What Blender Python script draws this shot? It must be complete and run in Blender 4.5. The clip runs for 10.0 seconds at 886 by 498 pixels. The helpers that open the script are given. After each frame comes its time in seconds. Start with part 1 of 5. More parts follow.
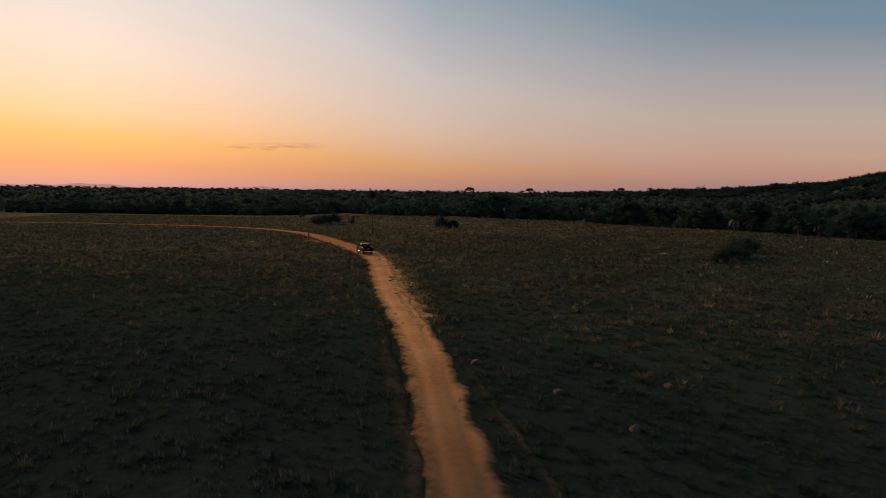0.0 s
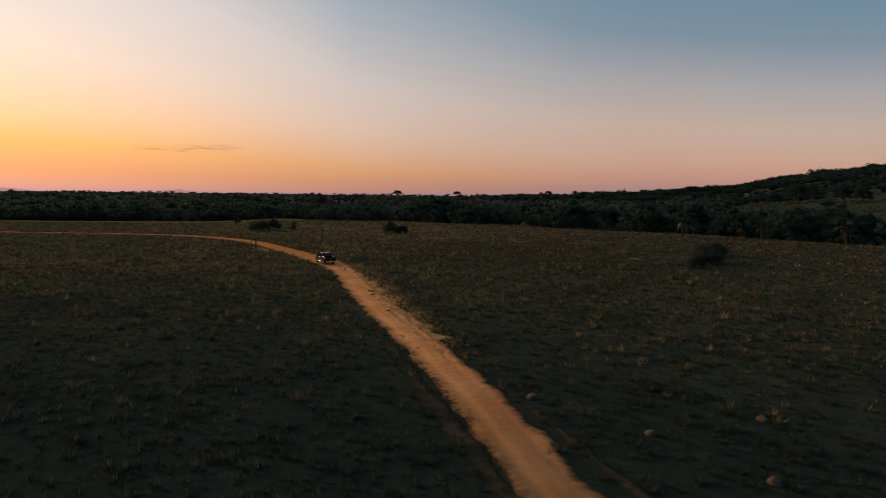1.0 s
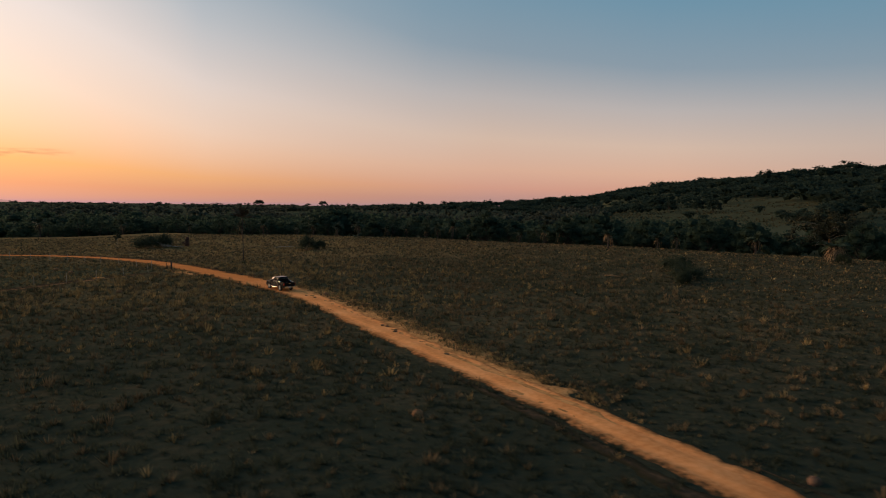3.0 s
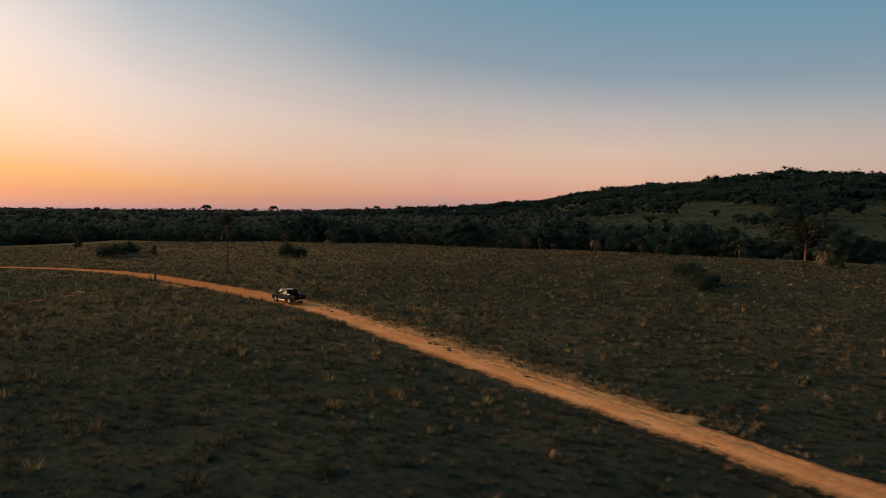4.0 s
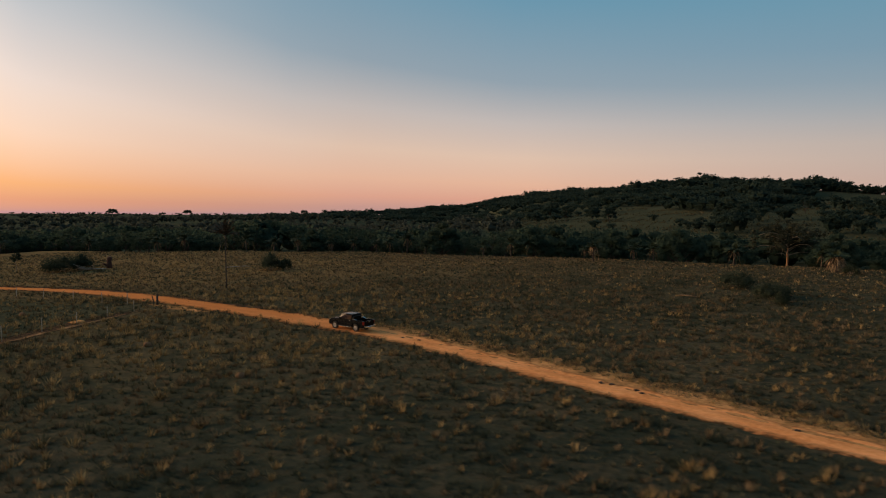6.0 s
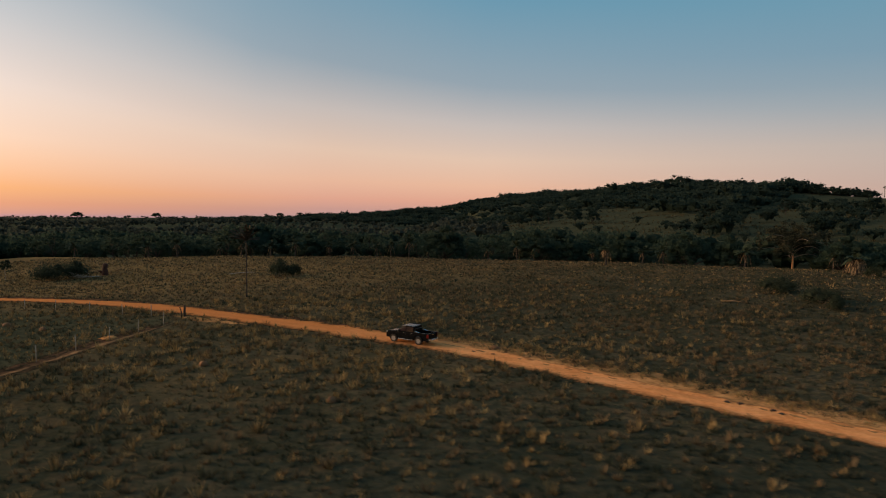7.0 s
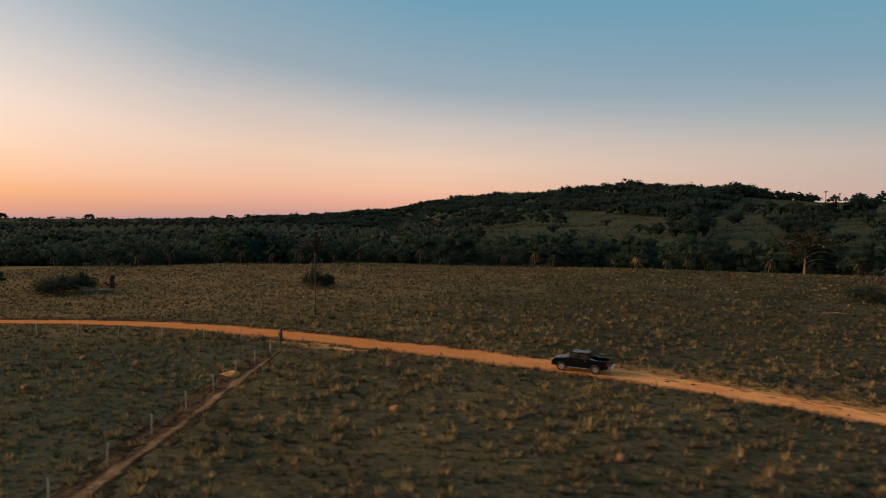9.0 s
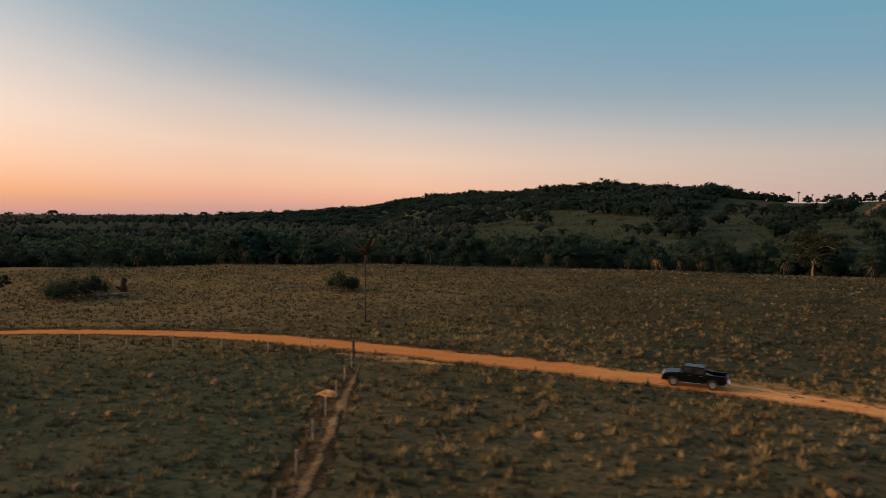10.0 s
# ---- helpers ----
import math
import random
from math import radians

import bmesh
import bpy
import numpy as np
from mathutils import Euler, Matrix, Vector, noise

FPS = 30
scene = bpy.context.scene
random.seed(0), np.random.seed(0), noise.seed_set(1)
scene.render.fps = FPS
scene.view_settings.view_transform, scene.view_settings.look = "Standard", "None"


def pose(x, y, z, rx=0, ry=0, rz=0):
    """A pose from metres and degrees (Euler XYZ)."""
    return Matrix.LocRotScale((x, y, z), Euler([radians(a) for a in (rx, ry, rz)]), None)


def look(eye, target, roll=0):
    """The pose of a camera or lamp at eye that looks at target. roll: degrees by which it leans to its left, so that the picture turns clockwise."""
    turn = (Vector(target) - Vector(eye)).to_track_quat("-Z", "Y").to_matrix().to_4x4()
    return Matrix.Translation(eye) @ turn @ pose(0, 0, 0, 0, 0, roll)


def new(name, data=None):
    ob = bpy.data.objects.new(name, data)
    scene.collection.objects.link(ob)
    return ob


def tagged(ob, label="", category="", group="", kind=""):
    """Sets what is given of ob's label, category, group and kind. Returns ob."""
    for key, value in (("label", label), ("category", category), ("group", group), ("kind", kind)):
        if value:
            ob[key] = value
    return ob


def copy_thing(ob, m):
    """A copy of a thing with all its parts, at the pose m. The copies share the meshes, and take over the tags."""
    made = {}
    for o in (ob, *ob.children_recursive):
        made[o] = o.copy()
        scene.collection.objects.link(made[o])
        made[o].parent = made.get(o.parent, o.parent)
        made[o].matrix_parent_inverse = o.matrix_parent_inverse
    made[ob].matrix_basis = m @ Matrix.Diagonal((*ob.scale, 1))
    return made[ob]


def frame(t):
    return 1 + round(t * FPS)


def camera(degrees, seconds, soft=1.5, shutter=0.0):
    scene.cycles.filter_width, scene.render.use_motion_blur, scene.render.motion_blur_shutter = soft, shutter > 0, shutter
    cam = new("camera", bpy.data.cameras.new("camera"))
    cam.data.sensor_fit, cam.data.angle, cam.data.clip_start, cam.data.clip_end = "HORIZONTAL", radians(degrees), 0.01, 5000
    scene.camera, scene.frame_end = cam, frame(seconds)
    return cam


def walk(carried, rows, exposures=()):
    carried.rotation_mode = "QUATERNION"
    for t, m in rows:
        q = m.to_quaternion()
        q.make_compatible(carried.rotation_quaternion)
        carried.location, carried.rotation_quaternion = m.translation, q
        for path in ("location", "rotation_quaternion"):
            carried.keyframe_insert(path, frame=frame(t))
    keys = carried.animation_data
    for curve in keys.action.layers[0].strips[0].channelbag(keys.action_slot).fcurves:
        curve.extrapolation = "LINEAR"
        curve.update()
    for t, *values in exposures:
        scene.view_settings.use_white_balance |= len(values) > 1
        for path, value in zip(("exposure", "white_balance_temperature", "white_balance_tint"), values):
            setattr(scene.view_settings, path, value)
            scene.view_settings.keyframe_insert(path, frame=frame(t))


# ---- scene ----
cam = camera(70.8, 10.0, soft=1.0, shutter=0.55)
PATH = [
    (0, (-2.977, 0.648, 11.056), (-2.924, 2.639, 10.868), 0.8),
    (0.5, (-6.16, 3.682, 11.167), (-5.992, 5.667, 10.984), 0.7),
    (1, (-9.714, 6.989, 11.263), (-9.422, 8.959, 11.088), 0.7),
    (1.5, (-13.37, 10.368, 11.332), (-12.954, 12.317, 11.17), 0.6),
    (2, (-17.125, 13.739, 11.418), (-16.593, 15.661, 11.271), 0.5),
    (2.5, (-20.755, 17.442, 11.566), (-20.117, 19.332, 11.425), 0.6),
    (3.8, (-29.679, 27.737, 11.863), (-28.836, 29.546, 11.735), 0.7),
    (4, (-31.039, 29.426, 11.864), (-30.166, 31.221, 11.741), 0.6),
    (4.5, (-34.38, 33.855, 12.001), (-33.436, 35.614, 11.885), 0.5),
    (5, (-37.49, 38.556, 12.092), (-36.482, 40.28, 11.982), 0.5),
    (5.5, (-40.408, 43.502, 12.234), (-39.347, 45.193, 12.126), 0.6),
    (6.8, (-47.773, 55.709, 12.448), (-46.602, 57.327, 12.345), 0.4),
    (7, (-48.911, 57.564, 12.496), (-47.726, 59.171, 12.396), 0.4),
    (7.5, (-51.79, 62.212, 12.666), (-50.569, 63.793, 12.567), 0.3),
    (8, (-54.776, 66.922, 12.896), (-53.518, 68.473, 12.799), 0.4),
    (8.5, (-57.771, 71.943, 13.116), (-56.473, 73.462, 13.023), 0.4),
    (9, (-60.803, 77.214, 13.342), (-59.467, 78.699, 13.248), 0.5),
    (9.5, (-63.77, 82.653, 13.618), (-62.395, 84.101, 13.522), 0.6),
    (10, (-66.545, 88.216, 13.852), (-65.137, 89.633, 13.752), 0.8),
]
walk(cam, [(t, look(eye, target, roll)) for t, eye, target, roll in PATH],
     exposures=[(0.0, -0.34, 5830, 6), (2.5, -0.08, 6100, 7), (5.0, 0.06, 6280, 8), (7.5, 0.2, 6400, 8), (10.0, 0.32, 6480, 8)])

# ---- light: dusk sky with the afterglow low in the north-west, one wide soft sun ----
SUN_BEARING = radians(-42)
SUN_WAY = Vector((math.sin(SUN_BEARING), math.cos(SUN_BEARING), 0))


def lin(r, g, b):
    def f(c):
        c /= 255
        return c / 12.92 if c <= 0.04045 else ((c + 0.055) / 1.055) ** 2.4
    return (f(r), f(g), f(b), 1)


world = bpy.data.worlds.new("dusk_sky")
scene.world = world
world.use_nodes = True
wn, wl = world.node_tree.nodes, world.node_tree.links
wn.clear()


def wnode(kind):
    return wn.new(kind)


def wmath(op, a, b=None, clamp=False):
    n = wnode("ShaderNodeMath")
    n.operation, n.use_clamp = op, clamp
    for i, v in enumerate((a, b)):
        if v is None:
            continue
        if isinstance(v, (int, float)):
            n.inputs[i].default_value = v
        else:
            wl.new(v, n.inputs[i])
    return n.outputs[0]


def wramp(fac, stops):
    n = wnode("ShaderNodeValToRGB")
    n.color_ramp.interpolation = "LINEAR"
    el = n.color_ramp.elements
    while len(el) < len(stops):
        el.new(0.5)
    for e, (deg, col) in zip(el, stops):
        e.position = math.sqrt(deg / 6)
        e.color = lin(*col)
    wl.new(fac, n.inputs[0])
    return n.outputs[0]


def wmix(fac, a, b):
    n = wnode("ShaderNodeMix")
    n.data_type = "RGBA"
    wl.new(fac, n.inputs[0])
    wl.new(a, n.inputs[6])
    wl.new(b, n.inputs[7])
    return n.outputs[2]


def wrange(v, lo, hi):
    n = wnode("ShaderNodeMapRange")
    wl.new(v, n.inputs[0])
    n.inputs[1].default_value, n.inputs[2].default_value = lo, hi
    return n.outputs[0]


coord = wnode("ShaderNodeTexCoord").outputs["Generated"]
sep = wnode("ShaderNodeSeparateXYZ")
wl.new(coord, sep.inputs[0])
X, Y, Z = sep.outputs
flat = wmath("SQRT", wmath("ADD", wmath("MULTIPLY", X, X), wmath("MULTIPLY", Y, Y)))
along = wmath("DIVIDE", wmath("ADD", wmath("MULTIPLY", X, SUN_WAY.x), wmath("MULTIPLY", Y, SUN_WAY.y)), wmath("MAXIMUM", flat, 0.001))
reach = wnode("ShaderNodeValToRGB")
for e, (pos, deg) in zip([reach.color_ramp.elements[0], reach.color_ramp.elements[1]] + [reach.color_ramp.elements.new(p) for p in (0.57, 0.735, 0.87)],
                         [(0.0, 7.5), (1.0, 30.0), (0.57, 9.0), (0.735, 11.0), (0.87, 15.0)]):
    e.position, e.color = pos, (deg / 30, deg / 30, deg / 30, 1)
reach.color_ramp.elements[0].position = 0.235
wl.new(wmath("MULTIPLY_ADD", along, 0.5), reach.inputs[0])
reach.inputs[0].links[0].from_node.inputs[2].default_value = 0.5
# how high a place in the sky is, counted in steps of the height at which the glow gives way to blue
lift = wmath("DIVIDE", wmath("MAXIMUM", Z, 0.0), wmath("MULTIPLY", reach.outputs[0], 30 / 57.3))
height = wmath("POWER", wmath("DIVIDE", lift, 6.0, True), 0.5)
sky_sun = wramp(height, [(0, (188, 132, 126)), (0.06, (226, 148, 94)), (0.14, (241, 171, 94)), (0.24, (241, 189, 142)), (0.40, (238, 206, 180)), (0.66, (228, 212, 203)), (1.0, (190, 193, 196)), (1.5, (148, 171, 184)), (2.6, (109, 149, 169)), (5.5, (80, 114, 140))])
sky_side = wramp(height, [(0, (176, 142, 142)), (0.07, (198, 150, 138)), (0.16, (220, 161, 138)), (0.32, (229, 180, 152)), (0.58, (224, 192, 170)), (0.92, (196, 184, 178)), (1.3, (148, 161, 171)), (2.1, (106, 149, 171)), (3.0, (96, 138, 162)), (5.5, (78, 112, 138))])
sky_away = wramp(height, [(0, (158, 144, 145)), (0.3, (187, 162, 152)), (0.73, (183, 170, 162)), (1.1, (152, 161, 167)), (1.6, (122, 151, 168)), (2.6, (96, 148, 170)), (3.6, (92, 134, 158)), (5.5, (78, 112, 138))])
sky = wmix(wrange(along, 0.97, 0.38), sky_sun, sky_side)
sky = wmix(wrange(along, 0.12, -0.53), sky, sky_away)
# a thin streak of cloud low over the glow
streak = wnode("ShaderNodeTexNoise")
streak.inputs["Scale"].default_value, streak.inputs["Detail"].default_value = 1.0, 5
stretch = wnode("ShaderNodeVectorMath")
stretch.operation = "MULTIPLY"
stretch.inputs[1].default_value = (28, 28, 260)
wl.new(coord, stretch.inputs[0])
wl.new(stretch.outputs[0], streak.inputs[0])


def wbump(v, mid, wide):
    d = wmath("DIVIDE", wmath("SUBTRACT", v, mid), wide)
    return wmath("SUBTRACT", 1.0, wmath("MULTIPLY", d, d), True)


around = wmath("ARCTAN2", X, Y)
veil = wmath("MULTIPLY", wbump(around, radians(-13.6), radians(4.6)), wbump(wmath("SUBTRACT", Z, wmath("MULTIPLY", around, 0.05)), 0.0742, 0.0062))
veil = wmath("MULTIPLY", veil, wrange(streak.outputs[0], 0.42, 0.62))
cloud = wnode("ShaderNodeRGB")
cloud.outputs[0].default_value = lin(196, 128, 88)
sky = wmix(wmath("MULTIPLY", veil, 0.75), sky, cloud.outputs[0])
bg = wnode("ShaderNodeBackground")
wl.new(sky, bg.inputs[0])
glow = wmath("POWER", wrange(along, 0.1, 0.97), 5.0)
glow = wmath("MULTIPLY", glow, wrange(Z, 0.5, 0.10))
wl.new(wmath("MULTIPLY_ADD", glow, 0.9), bg.inputs[1])
bg.inputs[1].links[0].from_node.inputs[2].default_value = 0.93
wl.new(bg.outputs[0], wnode("ShaderNodeOutputWorld").inputs[0])

sun = new("sun", bpy.data.lights.new("sun", "SUN"))
sun.data.energy, sun.data.angle, sun.data.color = 4.3, radians(40), (1.0, 0.64, 0.37)
sun.matrix_world = look((SUN_WAY * 100 + Vector((0, 0, 17))), (0, 0, 0))


# ---- materials ----
def material(name, colors, scale=1.0, rough=0.9, bump=0.0, metal=0.0, island=0.0, spec=0.3, fine=8.0, thin=0.0):
    """A surface whose colour wanders between the given colours at two scales."""
    m = bpy.data.materials.new(name)
    m.use_nodes = True
    n, l = m.node_tree.nodes, m.node_tree.links
    b = n["Principled BSDF"]
    b.inputs["Roughness"].default_value, b.inputs["Metallic"].default_value = rough, metal
    b.inputs["Specular IOR Level"].default_value = spec
    geo = n.new("ShaderNodeNewGeometry")
    big = n.new("ShaderNodeTexNoise")
    big.inputs["Scale"].default_value, big.inputs["Detail"].default_value = scale, 6
    small = n.new("ShaderNodeTexNoise")
    small.inputs["Scale"].default_value, small.inputs["Detail"].default_value = scale * fine, 4
    l.new(geo.outputs["Position"], big.inputs["Vector"])
    l.new(geo.outputs["Position"], small.inputs["Vector"])
    mix = n.new("ShaderNodeMath")
    mix.operation = "MULTIPLY_ADD"
    mix.inputs[1].default_value, mix.inputs[2].default_value = 0.45, 0.0
    l.new(small.outputs[0], mix.inputs[0])
    add = n.new("ShaderNodeMath")
    add.operation = "MULTIPLY_ADD"
    add.inputs[1].default_value = 0.55
    l.new(big.outputs[0], add.inputs[0])
    l.new(mix.outputs[0], add.inputs[2])
    fac = add.outputs[0]
    if island:
        rnd = n.new("ShaderNodeMath")
        rnd.operation = "MULTIPLY_ADD"
        rnd.inputs[1].default_value = island
        l.new(geo.outputs["Random Per Island"], rnd.inputs[0])
        sub = n.new("ShaderNodeMath")
        sub.operation = "SUBTRACT"
        sub.inputs[1].default_value = island / 2
        l.new(fac, sub.inputs[0])
        l.new(sub.outputs[0], rnd.inputs[2])
        fac = rnd.outputs[0]
    ramp = n.new("ShaderNodeValToRGB")
    el = ramp.color_ramp.elements
    while len(el) < len(colors):
        el.new(0.5)
    for i, (e, c) in enumerate(zip(el, colors)):
        e.position = 0.38 + 0.24 * i / max(1, len(colors) - 1)
        e.color = (*c, 1)
    l.new(fac, ramp.inputs[0])
    l.new(ramp.outputs[0], b.inputs["Base Color"])
    if thin:
        back, both = n.new("ShaderNodeBsdfTranslucent"), n.new("ShaderNodeMixShader")
        l.new(ramp.outputs[0], back.inputs["Color"])
        both.inputs[0].default_value = thin
        l.new(b.outputs[0], both.inputs[1])
        l.new(back.outputs[0], both.inputs[2])
        l.new(both.outputs[0], n["Material Output"].inputs[0])
    if bump:
        bp = n.new("ShaderNodeBump")
        bp.inputs["Strength"].default_value, bp.inputs["Distance"].default_value = 0.8, bump
        l.new(small.outputs[0], bp.inputs["Height"])
        l.new(bp.outputs[0], b.inputs["Normal"])
    return m


M_GROUND = material("pasture_soil", [(0.037, 0.039, 0.023), (0.056, 0.053, 0.031), (0.080, 0.068, 0.039), (0.120, 0.090, 0.051)], 0.10, 0.95, 0.12, spec=0.0, fine=19)
gn, gl = M_GROUND.node_tree.nodes, M_GROUND.node_tree.links
cover_in = gn.new("ShaderNodeAttribute")
cover_in.attribute_name = "cover"
litter = gn.new("ShaderNodeMix")
litter.data_type = "RGBA"
litter.inputs[7].default_value = (0.070, 0.072, 0.052, 1)
gl.new(cover_in.outputs["Fac"], litter.inputs[0])
gl.new(gn["Principled BSDF"].inputs["Base Color"].links[0].from_socket, litter.inputs[6])
lush_in = gn.new("ShaderNodeAttribute")
lush_in.attribute_name = "lush"
half = gn.new("ShaderNodeMath")
half.operation = "MULTIPLY"
half.inputs[1].default_value = 0.7
gl.new(lush_in.outputs["Fac"], half.inputs[0])
meadow = gn.new("ShaderNodeMix")
meadow.data_type = "RGBA"
meadow.inputs[7].default_value = (0.072, 0.078, 0.044, 1)
gl.new(half.outputs[0], meadow.inputs[0])
gl.new(litter.outputs[2], meadow.inputs[6])
# backlit dimness of the near ground, mixed into its colour
dimmed_in = gn.new("ShaderNodeAttribute")
dimmed_in.attribute_name = "dimmed_turf"
dimmed_mix = gn.new("ShaderNodeMix")
dimmed_mix.data_type = "RGBA"
dimmed_mix.inputs[7].default_value = (0.024, 0.030, 0.022, 1)
gl.new(dimmed_in.outputs["Fac"], dimmed_mix.inputs[0])
gl.new(meadow.outputs[2], dimmed_mix.inputs[6])
straw_in = gn.new("ShaderNodeAttribute")
straw_in.attribute_name = "straw"
straw_mix = gn.new("ShaderNodeMix")
straw_mix.data_type = "RGBA"
straw_mix.inputs[7].default_value = (0.23, 0.142, 0.060, 1)
gl.new(straw_in.outputs["Fac"], straw_mix.inputs[0])


def mottle(under, size, lo, hi, much, color, hidden):
    """Irregular patches of another soil or turf, fading out where an attribute is high."""
    spots, fade, less, mix = (gn.new("ShaderNode" + k) for k in ("TexNoise", "MapRange", "Math", "Mix"))
    spots.inputs["Scale"].default_value, spots.inputs["Detail"].default_value, spots.inputs["Roughness"].default_value = size, 5, 0.62
    gl.new(gn["Geometry"].outputs["Position"], spots.inputs["Vector"])
    gl.new(spots.outputs[0], fade.inputs[0])
    fade.inputs[1].default_value, fade.inputs[2].default_value, fade.inputs[4].default_value = lo, hi, much
    less.operation, less.inputs[0].default_value, less.use_clamp = "SUBTRACT", 1.0, True
    gl.new(hidden, less.inputs[1])
    share = gn.new("ShaderNodeMath")
    share.operation = "MULTIPLY"
    gl.new(fade.outputs[0], share.inputs[0])
    gl.new(less.outputs[0], share.inputs[1])
    mix.data_type = "RGBA"
    mix.inputs[7].default_value = (*color, 1)
    gl.new(share.outputs[0], mix.inputs[0])
    gl.new(under, mix.inputs[6])
    return mix.outputs[2]


green = gn.new("ShaderNodeMath")
green.operation = "MAXIMUM"
gl.new(dimmed_in.outputs["Fac"], green.inputs[0])
gl.new(lush_in.outputs["Fac"], green.inputs[1])
soil = mottle(dimmed_mix.outputs[2], 0.62, 0.50, 0.60, 0.5, (0.104, 0.068, 0.038), green.outputs[0])
soil = mottle(soil, 0.45, 0.51, 0.60, 0.6, (0.035, 0.039, 0.026), cover_in.outputs["Fac"])
gl.new(soil, straw_mix.inputs[6])
soil = mottle(straw_mix.outputs[2], 2.1, 0.52, 0.60, 0.4, (0.026, 0.024, 0.014), cover_in.outputs["Fac"])
gl.new(soil, gn["Principled BSDF"].inputs["Base Color"])
M_ROAD = material("orange_dirt", [(0.64, 0.235, 0.076), (0.76, 0.305, 0.105), (0.84, 0.365, 0.140)], 0.22, 0.9, 0.01, spec=0.0, fine=14)
# the track is darker and browner at its southern end, fading out by y 50
rn, rl = M_ROAD.node_tree.nodes, M_ROAD.node_tree.links
where, north, brown = rn.new("ShaderNodeSeparateXYZ"), rn.new("ShaderNodeMapRange"), rn.new("ShaderNodeMix")
rl.new(rn["Geometry"].outputs["Position"], where.inputs[0])
rl.new(where.outputs[1], north.inputs[0])
north.inputs[1].default_value, north.inputs[2].default_value, north.inputs[3].default_value, north.inputs[4].default_value = 20, 50, 0.85, 0.0
brown.data_type = "RGBA"
brown.inputs[7].default_value = (0.145, 0.077, 0.039, 1)
rl.new(north.outputs[0], brown.inputs[0])
rl.new(rn["Principled BSDF"].inputs["Base Color"].links[0].from_socket, brown.inputs[6])
# and redder past the bend
past, red = rn.new("ShaderNodeMapRange"), rn.new("ShaderNodeMix")
rl.new(where.outputs[1], past.inputs[0])
past.inputs[1].default_value, past.inputs[2].default_value, past.inputs[4].default_value = 104, 128, 0.75
red.data_type = "RGBA"
red.inputs[7].default_value = (0.58, 0.190, 0.052, 1)
rl.new(past.outputs[0], red.inputs[0])
rl.new(brown.outputs[2], red.inputs[6])
rl.new(red.outputs[2], rn["Principled BSDF"].inputs["Base Color"])
M_PATH = material("pale_dirt", [(0.13, 0.074, 0.038), (0.26, 0.138, 0.066), (0.40, 0.215, 0.100)], 0.5, 0.95, 0.03, spec=0.0, fine=7)
M_VERGE = material("trodden_verge", [(0.28, 0.138, 0.052), (0.48, 0.225, 0.082), (0.66, 0.315, 0.116)], 0.5, 0.95, 0.03, spec=0.0, fine=6)
M_TRAIL = material("trodden_turf", [(0.030, 0.025, 0.017), (0.056, 0.040, 0.026), (0.098, 0.062, 0.038)], 0.5, 0.95, 0.03, spec=0.0, fine=6)
M_RUSTSOIL = material("rusty_soil", [(0.050, 0.032, 0.020), (0.105, 0.057, 0.032), (0.17, 0.088, 0.046)], 0.5, 0.95, 0.03, spec=0.0, fine=6)


def fringe(mat, color, stops):
    """Lets a dirt surface pass unevenly into the soil beside it: stops are (place across from 0 to 1.25, how much soil)."""
    n, l = mat.node_tree.nodes, mat.node_tree.links
    at, grain, add, ramp, mix = (n.new("ShaderNode" + k) for k in ("Attribute", "TexNoise", "Math", "ValToRGB", "Mix"))
    at.attribute_name = "edge"
    grain.inputs["Scale"].default_value, grain.inputs["Detail"].default_value = 2.6, 5
    l.new(n["Geometry"].outputs["Position"], grain.inputs["Vector"])
    add.operation, add.inputs[1].default_value = "MULTIPLY_ADD", 0.6
    l.new(grain.outputs[0], add.inputs[0])
    l.new(at.outputs["Fac"], add.inputs[2])
    while len(ramp.color_ramp.elements) < len(stops):
        ramp.color_ramp.elements.new(0.5)
    for e, (pos, much) in zip(ramp.color_ramp.elements, stops):
        e.position, e.color = (pos + 0.3) / 1.7, (much, much, much, 1)
    half_way = n.new("ShaderNodeMath")
    half_way.operation, half_way.inputs[1].default_value = "DIVIDE", 1.7
    l.new(add.outputs[0], half_way.inputs[0])
    l.new(half_way.outputs[0], ramp.inputs[0])
    l.new(ramp.outputs[0], mix.inputs[0])
    mix.data_type = "RGBA"
    mix.inputs[7].default_value = (*color, 1)
    l.new(n["Principled BSDF"].inputs["Base Color"].links[0].from_socket, mix.inputs[6])
    l.new(mix.outputs[2], n["Principled BSDF"].inputs["Base Color"])


fringe(M_ROAD, (0.050, 0.034, 0.019), [(0.0, 0.10), (0.30, 0.0), (0.55, 0.07), (0.74, 0.45), (0.94, 1.0)])
for dirt in (M_PATH, M_TRAIL, M_RUSTSOIL):
    fringe(dirt, (0.024, 0.022, 0.013), [(0.0, 0.0), (0.2, 0.05), (0.85, 1.0)])
fringe(M_VERGE, (0.085, 0.058, 0.032), [(0.0, 0.0), (0.6, 0.12), (1.1, 1.0)])
M_DULL = material("dull_grass", [(0.048, 0.047, 0.026), (0.081, 0.073, 0.041), (0.122, 0.102, 0.057)], 0.25, 0.9, island=0.2, spec=0.0, thin=0.15)
M_LOW = material("low_grass", [(0.052, 0.051, 0.028), (0.086, 0.077, 0.041), (0.128, 0.104, 0.054)], 0.10, 0.9, island=0.25, spec=0.0, thin=0.12)
